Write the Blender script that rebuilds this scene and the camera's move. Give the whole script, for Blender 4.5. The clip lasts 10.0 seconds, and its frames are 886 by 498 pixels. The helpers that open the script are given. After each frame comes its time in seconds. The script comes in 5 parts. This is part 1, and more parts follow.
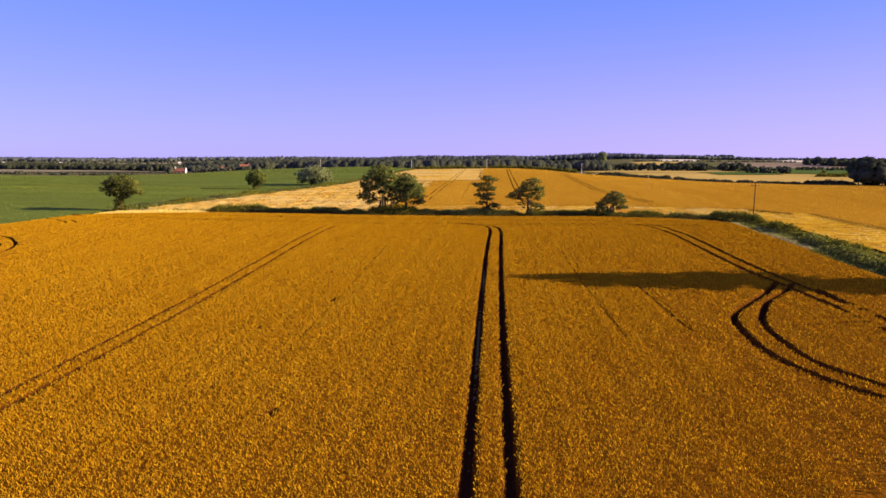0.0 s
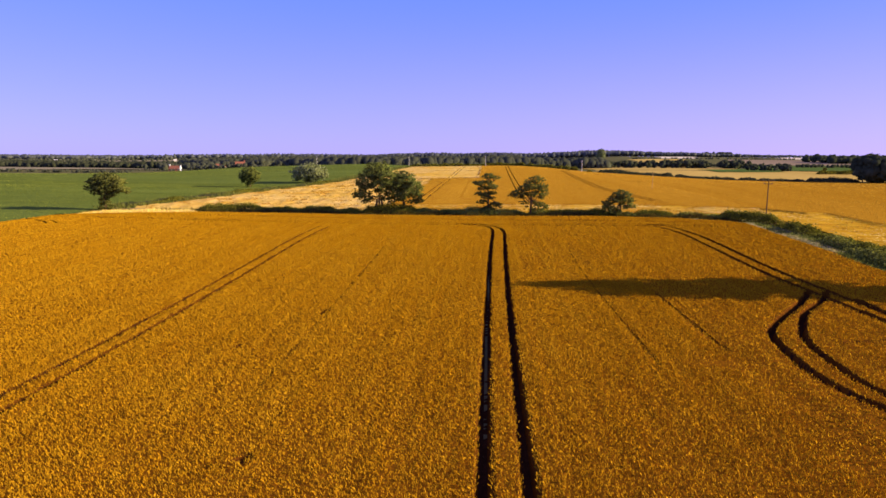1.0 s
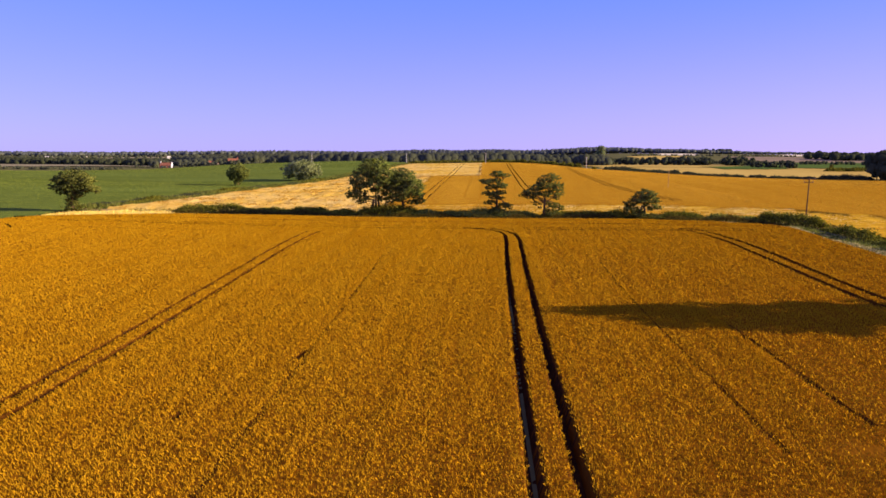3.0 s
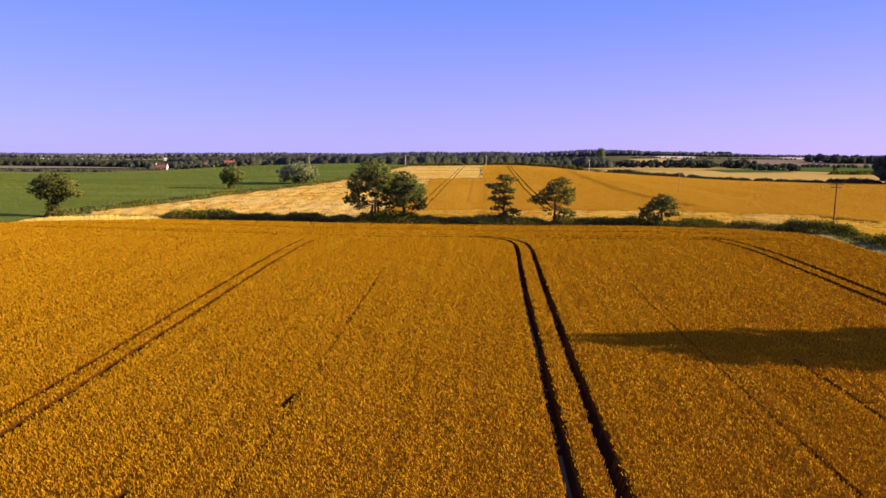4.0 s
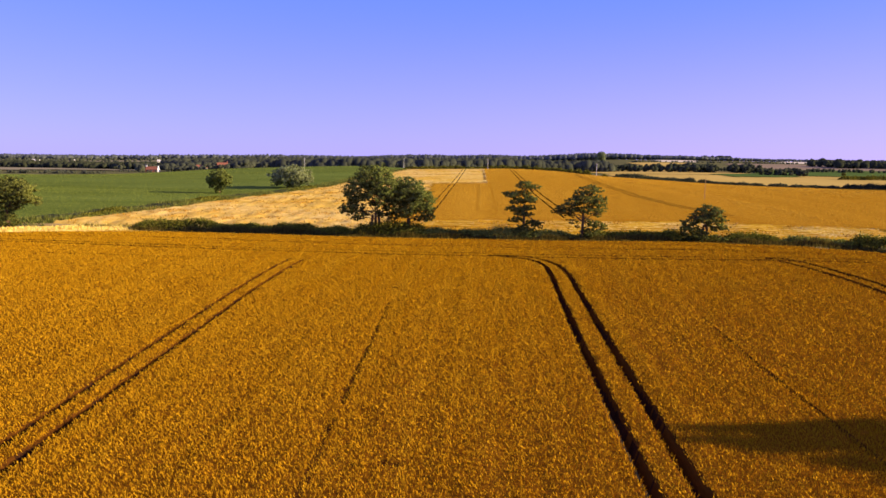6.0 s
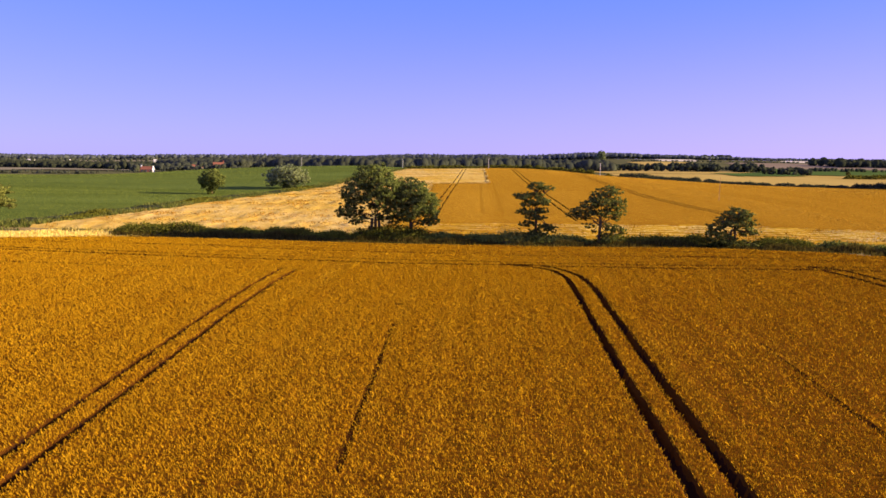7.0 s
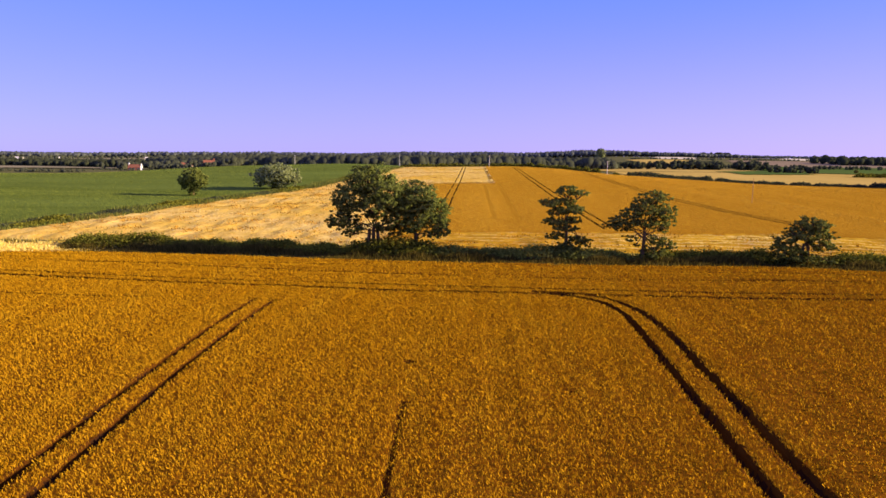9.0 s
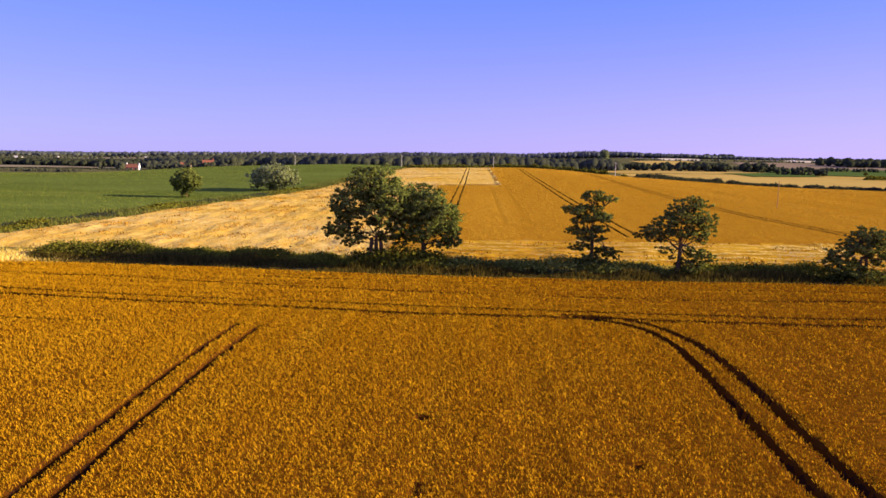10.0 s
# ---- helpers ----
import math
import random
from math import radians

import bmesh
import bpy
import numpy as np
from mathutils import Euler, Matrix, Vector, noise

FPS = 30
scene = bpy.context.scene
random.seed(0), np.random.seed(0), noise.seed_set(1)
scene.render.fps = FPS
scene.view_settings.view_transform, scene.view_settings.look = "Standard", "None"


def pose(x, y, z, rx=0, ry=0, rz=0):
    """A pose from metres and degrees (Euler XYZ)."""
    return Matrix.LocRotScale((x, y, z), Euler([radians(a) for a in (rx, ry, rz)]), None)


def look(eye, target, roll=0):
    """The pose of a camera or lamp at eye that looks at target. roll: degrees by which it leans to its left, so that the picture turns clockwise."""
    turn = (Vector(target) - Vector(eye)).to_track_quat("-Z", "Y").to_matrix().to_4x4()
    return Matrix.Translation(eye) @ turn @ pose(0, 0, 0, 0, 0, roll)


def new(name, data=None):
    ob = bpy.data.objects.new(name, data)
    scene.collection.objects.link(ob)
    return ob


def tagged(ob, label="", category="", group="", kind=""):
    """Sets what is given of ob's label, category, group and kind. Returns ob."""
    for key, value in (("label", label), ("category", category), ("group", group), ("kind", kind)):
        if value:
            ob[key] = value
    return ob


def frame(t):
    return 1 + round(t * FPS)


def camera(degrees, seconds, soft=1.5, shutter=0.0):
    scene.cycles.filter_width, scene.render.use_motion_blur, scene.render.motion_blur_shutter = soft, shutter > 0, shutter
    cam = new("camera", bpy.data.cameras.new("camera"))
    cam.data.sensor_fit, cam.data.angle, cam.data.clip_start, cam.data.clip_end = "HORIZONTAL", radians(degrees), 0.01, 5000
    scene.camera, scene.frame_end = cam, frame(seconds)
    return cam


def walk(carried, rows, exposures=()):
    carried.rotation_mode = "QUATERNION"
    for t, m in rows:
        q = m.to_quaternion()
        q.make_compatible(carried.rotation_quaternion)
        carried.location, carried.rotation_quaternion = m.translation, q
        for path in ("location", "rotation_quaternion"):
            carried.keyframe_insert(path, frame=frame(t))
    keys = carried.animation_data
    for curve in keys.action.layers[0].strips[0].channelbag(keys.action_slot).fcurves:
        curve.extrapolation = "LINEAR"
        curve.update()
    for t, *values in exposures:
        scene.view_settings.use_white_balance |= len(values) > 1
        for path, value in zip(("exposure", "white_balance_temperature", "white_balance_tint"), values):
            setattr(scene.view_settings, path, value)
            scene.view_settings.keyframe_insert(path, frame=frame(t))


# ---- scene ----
cam = camera(68.6, 10.0, soft=1.55)
PATH = [
    (0, (0.396, 2.397, 13.12), (0.256, 4.373, 12.847), 0.5),
    (0.5, (-0.001, 5.441, 13.107), (-0.138, 7.417, 12.831), 0.5),
    (1, (-0.449, 8.508, 13.065), (-0.581, 10.484, 12.784), 0.5),
    (1.5, (-0.874, 11.666, 12.952), (-1.001, 13.642, 12.666), 0.5),
    (2, (-1.383, 15.011, 12.846), (-1.506, 16.986, 12.558), 0.5),
    (2.5, (-2.013, 18.606, 12.774), (-2.136, 20.581, 12.483), 0.5),
    (4, (-4.216, 29.96, 12.826), (-4.332, 31.937, 12.543), 0.6),
    (4.5, (-5.015, 33.697, 12.863), (-5.127, 35.674, 12.584), 0.7),
    (5, (-5.838, 37.569, 12.921), (-5.948, 39.547, 12.645), 0.7),
    (5.5, (-6.656, 41.491, 12.921), (-6.763, 43.469, 12.647), 0.8),
    (7, (-8.93, 53.25, 12.843), (-9.029, 55.229, 12.567), 0.8),
    (7.5, (-9.689, 57.089, 12.789), (-9.783, 59.067, 12.512), 0.8),
    (8, (-10.43, 61.063, 12.873), (-10.521, 63.041, 12.593), 0.9),
    (8.5, (-11.095, 65.055, 12.938), (-11.184, 67.033, 12.657), 0.9),
    (9, (-11.743, 69.139, 12.993), (-11.828, 71.117, 12.71), 0.8),
    (9.5, (-12.426, 73.426, 13.029), (-12.513, 75.404, 12.747), 0.9),
    (10, (-13.208, 77.642, 12.992), (-13.296, 79.62, 12.711), 1),
]
walk(cam, [(t, look(eye, target, roll)) for t, eye, target, roll in PATH])


# ---- world, sun, exposure ----
SUN_AZ = math.atan2(1.0, -0.07)      # the sun stands square to the side of the drone's line
SUN_EL = radians(18.0)
world = bpy.data.worlds.new("sky")
scene.world = world
world.use_nodes = True
wn, wl = world.node_tree.nodes, world.node_tree.links
sky = wn.new("ShaderNodeTexSky")
sky.sky_type = "NISHITA"
sky.sun_disc = False
sky.sun_elevation = SUN_EL
sky.sun_rotation = SUN_AZ
sky.air_density, sky.dust_density, sky.ozone_density = 1.0, 0.15, 1.2
cast_of_sky = wn.new("ShaderNodeMix")
cast_of_sky.data_type, cast_of_sky.blend_type = "RGBA", "MULTIPLY"
cast_of_sky.inputs[0].default_value = 1.0
cast_of_sky.inputs[7].default_value = (0.64, 0.585, 1.38, 1)
wl.new(sky.outputs[0], cast_of_sky.inputs[6])
way_up = wn.new("ShaderNodeTexCoord")
sunward = wn.new("ShaderNodeVectorMath")      # how far a part of the sky lies towards the sun
sunward.operation = "DOT_PRODUCT"
sunward.inputs[1].default_value = (math.sin(SUN_AZ), math.cos(SUN_AZ), 0)
wl.new(way_up.outputs["Generated"], sunward.inputs[0])
side_of_sky = wn.new("ShaderNodeMapRange")
side_of_sky.interpolation_type = "SMOOTHSTEP"
side_of_sky.inputs[1].default_value, side_of_sky.inputs[2].default_value = -0.75, 0.75
wl.new(sunward.outputs["Value"], side_of_sky.inputs[0])
low_haze = wn.new("ShaderNodeMix")      # lilac summer haze over the horizon, rosier towards the sun
low_haze.data_type = "RGBA"
low_haze.inputs[6].default_value = (2.35, 2.35, 7.0, 1)
low_haze.inputs[7].default_value = (3.5, 2.75, 7.2, 1)
wl.new(side_of_sky.outputs[0], low_haze.inputs[0])
height = wn.new("ShaderNodeSeparateXYZ")
wl.new(way_up.outputs["Generated"], height.inputs[0])
climb = wn.new("ShaderNodeMapRange")
climb.interpolation_type = "SMOOTHSTEP"
climb.inputs[1].default_value, climb.inputs[2].default_value = -0.02, 0.27
wl.new(height.outputs["Z"], climb.inputs[0])
haze_colour = wn.new("ShaderNodeMix")      # clearer blue higher up
haze_colour.data_type = "RGBA"
haze_colour.inputs[7].default_value = (0.95, 1.75, 6.8, 1)
wl.new(climb.outputs[0], haze_colour.inputs[0])
wl.new(low_haze.outputs[2], haze_colour.inputs[6])
haze = wn.new("ShaderNodeMix")
haze.data_type = "RGBA"
haze.inputs[0].default_value = 0.75
overhead = wn.new("ShaderNodeMapRange")
overhead.interpolation_type = "SMOOTHSTEP"
overhead.inputs[1].default_value, overhead.inputs[2].default_value = 0.26, 0.75
wl.new(height.outputs["Z"], overhead.inputs[0])
dome = wn.new("ShaderNodeMix")      # violet added to the unseen sky overhead, to tint the fill light in shadows
dome.data_type = "RGBA"
dome.inputs[7].default_value = (1.7, 1.6, 6.0, 1)
wl.new(overhead.outputs[0], dome.inputs[0])
wl.new(haze_colour.outputs[2], dome.inputs[6])
wl.new(dome.outputs[2], haze.inputs[7])
wl.new(cast_of_sky.outputs[2], haze.inputs[6])
wl.new(haze.outputs[2], wn["Background"].inputs[0])
wn["Background"].inputs[1].default_value = 0.087

sun = new("sun", bpy.data.lights.new("sun", "SUN"))
sun.data.energy, sun.data.angle, sun.data.color = 5.0, radians(0.6), (1.0, 0.80, 0.52)
sun_way = Vector((math.sin(SUN_AZ) * math.cos(SUN_EL), math.cos(SUN_AZ) * math.cos(SUN_EL), math.sin(SUN_EL)))
sun.matrix_world = look(sun_way * 300, (0, 0, 0))
scene.view_settings.exposure = 1.0


# ---- materials ----
def material(name, dark, light, scale=1.0, stretch=(1, 1, 1), fine=8.0, fine_amount=0.35, rough=0.85, bump=0.3, island=0.0, through_light=0.0, patch=None, patch_scale=0.02):
    """Two scales of noise between two colours, relief, and for leaves and straw some light through them."""
    m = bpy.data.materials.new(name)
    m.use_nodes = True
    n, l = m.node_tree.nodes, m.node_tree.links
    bsdf, out = n["Principled BSDF"], n["Material Output"]
    bsdf.inputs["Roughness"].default_value = rough
    bsdf.inputs["Specular IOR Level"].default_value = 0.0 if rough > 0.7 else 0.3
    co = n.new("ShaderNodeTexCoord")
    mp = n.new("ShaderNodeMapping")
    mp.inputs["Scale"].default_value = stretch
    l.new(co.outputs["Object"], mp.inputs["Vector"])
    big = n.new("ShaderNodeTexNoise")
    big.inputs["Scale"].default_value, big.inputs["Detail"].default_value = scale, 5
    small = n.new("ShaderNodeTexNoise")
    small.inputs["Scale"].default_value, small.inputs["Detail"].default_value = scale * fine, 3
    l.new(mp.outputs[0], big.inputs["Vector"])
    l.new(mp.outputs[0], small.inputs["Vector"])
    mixv = n.new("ShaderNodeMix")
    mixv.inputs[0].default_value = fine_amount
    l.new(big.outputs[0], mixv.inputs[2])
    l.new(small.outputs[0], mixv.inputs[3])
    value = mixv.outputs[0]
    if island:
        geo = n.new("ShaderNodeNewGeometry")
        mi = n.new("ShaderNodeMix")
        mi.inputs[0].default_value = island
        l.new(value, mi.inputs[2])
        l.new(geo.outputs["Random Per Island"], mi.inputs[3])
        value = mi.outputs[0]
    ramp = n.new("ShaderNodeValToRGB")
    ramp.color_ramp.elements[0].position, ramp.color_ramp.elements[1].position = 0.30, 0.70
    ramp.color_ramp.elements[0].color, ramp.color_ramp.elements[1].color = (*dark, 1), (*light, 1)
    l.new(value, ramp.inputs[0])
    colour = ramp.outputs[0]
    if patch:
        pn = n.new("ShaderNodeTexNoise")
        pn.inputs["Scale"].default_value, pn.inputs["Detail"].default_value = patch_scale, 3
        l.new(mp.outputs[0], pn.inputs["Vector"])
        pr = n.new("ShaderNodeValToRGB")
        pr.color_ramp.elements[0].position, pr.color_ramp.elements[1].position = 0.42, 0.66
        pr.color_ramp.elements[0].color, pr.color_ramp.elements[1].color = (0, 0, 0, 1), (1, 1, 1, 1)
        l.new(pn.outputs[0], pr.inputs[0])
        pm = n.new("ShaderNodeMix")
        pm.data_type = "RGBA"
        l.new(pr.outputs[0], pm.inputs[0])
        l.new(colour, pm.inputs[6])
        pm.inputs[7].default_value = (*patch, 1)
        colour = pm.outputs[2]
    l.new(colour, bsdf.inputs["Base Color"])
    if bump:
        b = n.new("ShaderNodeBump")
        b.inputs["Strength"].default_value, b.inputs["Distance"].default_value = bump, 0.3
        l.new(mixv.outputs[0], b.inputs["Height"])
        l.new(b.outputs[0], bsdf.inputs["Normal"])
    if through_light:
        tr = n.new("ShaderNodeBsdfTranslucent")
        l.new(colour, tr.inputs[0])
        ms = n.new("ShaderNodeMixShader")
        ms.inputs[0].default_value = through_light
        l.new(bsdf.outputs[0], ms.inputs[1])
        l.new(tr.outputs[0], ms.inputs[2])
        l.new(ms.outputs[0], out.inputs[0])
    return m


EARTH = material("dry_grass_and_earth", (0.085, 0.085, 0.032), (0.17, 0.155, 0.055), 0.05, fine=30)
STRAW = material("ripe_wheat_ears", (0.44, 0.208, 0.005), (0.525, 0.284, 0.011), 0.8, (1, 0.10, 1), fine=6, island=0.10, through_light=0.02, bump=0)
STRAW_FAR = material("pale_ripe_wheat_ears", (0.60, 0.342, 0.026), (0.71, 0.435, 0.042), 0.12, (1, 0.1, 1), fine=10, island=0.12, through_light=0.02, bump=0)
# straw under the ears, its colour darkened to stand for shade in the gaps
UNDER = material("shade_darkened_straw_below_ears", (0.155, 0.056, 0.003), (0.245, 0.093, 0.005), 0.9, (1, 0.3, 1), fine=6, bump=0.6)
# brown stalks, darkened beyond their own tone to paint shade on the track sides
STALKS = material("shade_darkened_brown_stalks", (0.06, 0.020, 0.003), (0.12, 0.043, 0.005), 0.9, (1, 0.3, 1), fine=6, bump=0.6)
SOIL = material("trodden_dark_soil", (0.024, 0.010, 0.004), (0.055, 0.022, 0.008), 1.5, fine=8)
WHEAT_FAR = material("ripe_wheat", (0.35, 0.163, 0.009), (0.46, 0.232, 0.015), 0.12, (1, 0.10, 1), fine=14, bump=0.5, patch=(0.38, 0.183, 0.010), patch_scale=0.03)
LODGED = material("wheat_laid_flat", (0.55, 0.32, 0.035), (0.87, 0.635, 0.18), 0.5, (1, 0.6, 1), fine=5, fine_amount=0.4, bump=1.0, patch=(0.70, 0.43, 0.05), patch_scale=0.05)
LAID = material("loose_laid_straw", (0.68, 0.45, 0.05), (0.95, 0.76, 0.24), 0.4, island=0.55, through_light=0.1, bump=0)
LODGED_ROWS = material("wheat_laid_flat_in_rows", (0.34, 0.155, 0.006), (0.72, 0.43, 0.03), 0.7, (0.22, 1.1, 1), fine=4, fine_amount=0.4, bump=1.0)
GREEN_CROP = material("green_crop", (0.075, 0.105, 0.016), (0.15, 0.185, 0.030), 0.09, (0.4, 1, 1), fine=9, fine_amount=0.5, bump=0.8, patch=(0.13, 0.17, 0.03), patch_scale=0.018)
GREEN_BLADES = material("green_crop_leaves", (0.085, 0.120, 0.017), (0.25, 0.285, 0.044), 0.06, (0.3, 1.2, 1), fine=5, fine_amount=0.4, island=0.05, through_light=0.12, bump=0)
GRASS = material("rough_grass", (0.13, 0.12, 0.02), (0.36, 0.28, 0.05), 0.4, fine=8, bump=0.6)
GREEN_TURF = material("fresh_green_turf", (0.10, 0.105, 0.020), (0.24, 0.22, 0.045), 0.4, fine=8, bump=0.6)
# turf coloured dark to stand for the shadow strip along the hedge
SHADE_TURF = material("shade_darkened_turf", (0.045, 0.038, 0.010), (0.13, 0.10, 0.022), 0.4, fine=8, bump=0.6)
TUSSOCK = material("grass_blades", (0.14, 0.12, 0.02), (0.40, 0.30, 0.06), 0.3, island=0.6, through_light=0.3, bump=0)
PALE_BLADES = material("bleached_grass_blades", (0.34, 0.27, 0.10), (0.62, 0.52, 0.24), 0.3, island=0.6, through_light=0.4, bump=0)
LEAF_ASH = material("ash_leaves", (0.055, 0.068, 0.015), (0.25, 0.275, 0.058), 0.5, island=0.35, through_light=0.20, bump=0, rough=0.75)
LEAF_OAK = material("oak_leaves", (0.062, 0.070, 0.014), (0.25, 0.255, 0.055), 0.5, island=0.35, through_light=0.20, bump=0, rough=0.75)
LEAF_WILLOW = material("willow_leaves", (0.12, 0.14, 0.055), (0.35, 0.38, 0.155), 0.5, island=0.4, through_light=0.3, bump=0, rough=0.75)
GREEN_GRASS = material("tall_green_grass", (0.085, 0.105, 0.018), (0.24, 0.24, 0.05), 0.2, island=0.5, through_light=0.35, bump=0)
# brown seeding grass, darkened as well for the shadow at the hedge foot
BROWN_GRASS = material("tall_seeding_grass", (0.060, 0.050, 0.010), (0.19, 0.135, 0.026), 0.3, island=0.5, through_light=0.35, bump=0)
LEAF_HEDGE = material("hedge_leaves", (0.080, 0.082, 0.010), (0.27, 0.25, 0.030), 0.35, island=0.35, through_light=0.28, bump=0, rough=0.75)
LEAF_SCRUB = material("bramble_and_nettle_leaves", (0.10, 0.11, 0.018), (0.33, 0.32, 0.055), 0.30, island=0.35, through_light=0.28, bump=0, rough=0.75)
# far foliage: haze is put into the base colours, most in LEAF_RIDGE on the skyline
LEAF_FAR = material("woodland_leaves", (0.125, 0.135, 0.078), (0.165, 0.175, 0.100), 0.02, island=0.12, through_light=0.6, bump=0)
LEAF_RIDGE = material("haze_paled_woodland_leaves", (0.19, 0.205, 0.17), (0.24, 0.255, 0.21), 0.01, island=0.12, through_light=0.6, bump=0)
LEAF_CLUMP = material("dark_field_tree_leaves", (0.060, 0.068, 0.034), (0.115, 0.125, 0.060), 0.05, island=0.30, through_light=0.5, bump=0)
BARK = material("bark", (0.085, 0.055, 0.026), (0.19, 0.125, 0.062), 3.0, (1, 1, 0.2), bump=0.6)
POLE_WOOD = material("weathered_pole_wood", (0.10, 0.058, 0.022), (0.20, 0.122, 0.052), 4.0, (1, 1, 0.1))
PALE_POLE = material("silvered_pole_wood", (0.60, 0.54, 0.46), (0.78, 0.72, 0.64), 4.0, (1, 1, 0.1))
BLEACHED = material("sun_bleached_wood", (0.44, 0.27, 0.09), (0.56, 0.36, 0.14), 4.0, (1, 1, 0.1))
PORCELAIN = material("porcelain", (0.20, 0.13, 0.08), (0.30, 0.20, 0.13), 5.0, rough=0.3, bump=0)
SANDY = material("sandy_track", (0.32, 0.22, 0.06), (0.52, 0.37, 0.12), 0.6, fine=10)
PALE_FIELD = material("pale_barley", (0.42, 0.285, 0.06), (0.56, 0.39, 0.095), 0.02, (1, 0.3, 1), fine=14)
FAR_PALE = material("far_dry_grassland", (0.20, 0.17, 0.085), (0.32, 0.27, 0.14), 0.02, (1, 0.3, 1), fine=14)
STUBBLE = material("pale_stubble", (0.55, 0.47, 0.28), (0.72, 0.63, 0.40), 0.02, (1, 0.3, 1), fine=14)
FAR_GREEN = material("far_green_crop", (0.06, 0.10, 0.02), (0.11, 0.16, 0.035), 0.02, fine=14)
FAR_BROWN = material("far_ploughed_land", (0.21, 0.155, 0.085), (0.30, 0.225, 0.13), 0.02, fine=14)
WHITE_WALL = material("white_render", (0.70, 0.68, 0.64), (0.82, 0.80, 0.76), 1.5)
BRICK = material("red_brick", (0.26, 0.10, 0.06), (0.38, 0.17, 0.10), 2.0)
ROOF_TILE = material("red_clay_tiles", (0.21, 0.080, 0.045), (0.31, 0.125, 0.07), 2.0)
BUFF_WALL = material("buff_render", (0.44, 0.33, 0.20), (0.56, 0.43, 0.28), 1.5)
PANE = material("dark_window_glass", (0.02, 0.025, 0.03), (0.05, 0.055, 0.06), 1.0, rough=0.45, bump=0)
SHEET_METAL = material("pale_barn_sheeting", (0.55, 0.50, 0.42), (0.70, 0.64, 0.54), 0.8, rough=0.8)


# ---- mesh helpers ----
def mesh_of(name, verts, faces, mat, smooth=False, normals=None):
    me = bpy.data.meshes.new(name)
    verts = np.asarray(verts, dtype=np.float32)
    faces = np.asarray(faces, dtype=np.int32)
    k = faces.shape[1]
    me.vertices.add(len(verts))
    me.vertices.foreach_set("co", verts.ravel())
    me.loops.add(faces.size)
    me.loops.foreach_set("vertex_index", faces.ravel())
    me.polygons.add(len(faces))
    me.polygons.foreach_set("loop_start", np.arange(0, faces.size, k, dtype=np.int32))
    me.update(calc_edges=True)
    if smooth or normals is not None:
        me.polygons.foreach_set("use_smooth", np.ones(len(faces), dtype=bool))
    if normals is not None:
        rounded = me.attributes.new("custom_normal", "FLOAT_VECTOR", "POINT")
        rounded.data.foreach_set("vector", np.asarray(normals, dtype=np.float32).ravel())
    me.materials.append(mat)
    return me


def part_mesh(name, me, parent, label=""):
    ob = new(name, me)
    ob.parent = parent
    return tagged(ob, label)


def part(name, bm, mat, parent, label=""):
    me = bpy.data.meshes.new(name)
    bm.to_mesh(me)
    bm.free()
    me.materials.append(mat)
    return part_mesh(name, me, parent, label)


def box_into(bm, cx, cy, cz, sx, sy, sz, rz=0.0):
    bmesh.ops.create_cube(bm, size=1.0, matrix=Matrix.Translation((cx, cy, cz)) @ Matrix.Rotation(rz, 4, "Z") @ Matrix.Diagonal((sx, sy, sz, 1)))


def joined(pieces):
    """Several (verts, faces) with the same count of corners, as one."""
    vs, fs, k = [], [], 0
    for v, f in pieces:
        vs.append(v)
        fs.append(f + k)
        k += len(v)
    return np.concatenate(vs), np.concatenate(fs)


def step(v, a, b):
    t = np.clip((v - a) / (b - a), 0, 1)
    return t * t * (3 - 2 * t)


def land(x, y):
    """Height of the ground: a field that rises gently to a crest, falling off to both sides, then a wide plain."""
    x, y = np.asarray(x, dtype=float), np.asarray(y, dtype=float)
    z = 0.1 + 0.9 * np.tanh(x / 60) + 0.02 * (np.clip(y, -200, 230) - 123)
    d = np.clip(y - 230, 0, 180)
    u = np.clip(y - 410, 0, 60)
    crest = 0.02 * d + 0.02 * (u - u * u / 120) - 5.0 * step(y, 490, 760)
    z = z + crest * np.exp(-(x / np.where(x < 0, 160.0, 110.0)) ** 2)
    z = z - 3.4 * step(x, 10, 150) * step(y, 200, 400) + 2.5 * step(y, 430, 640) * step(x, 60, 160)
    z = z - 3 * step(-x, 100, 280) * step(y, 300, 600)
    z = z - 2.0 * step(y, 500, 900) * step(-x, -60, 60)
    z = z - 0.8 * np.exp(-((x + 95) / 45) ** 2 - ((y - 255) / 45) ** 2)      # the hollow by the willow
    z = z + 2.5 * step(y, 420, 560) * (1 - step(y, 600, 700)) * step(-x, 40, 110) * (1 - step(-x, 200, 290))
    z = z - 2.2 * step(-x, 180, 300) * step(y, 330, 520) * (1 - step(y, 540, 585))
    z = z + 15.5 * step(y, 640, 1500) * step(x, 60, 300) + 8.5 * step(y, 800, 1500) * step(-x, -280, 0) * (1 - 0.85 * step(-x, 420, 1000))
    return z


def smooth_noise(x, y, seed=0):
    """Cheap smooth variation about -1 to 1."""
    r = np.random.RandomState(seed)
    out = np.zeros_like(np.asarray(x, dtype=float))
    for k in range(7):
        a, ph, f = r.uniform(0, 2 * np.pi), r.uniform(0, 2 * np.pi), 1.0 * 1.45 ** k / 3
        out += np.sin((x * np.cos(a) + y * np.sin(a)) * f + ph) / 1.25 ** k
    return out / 2.6


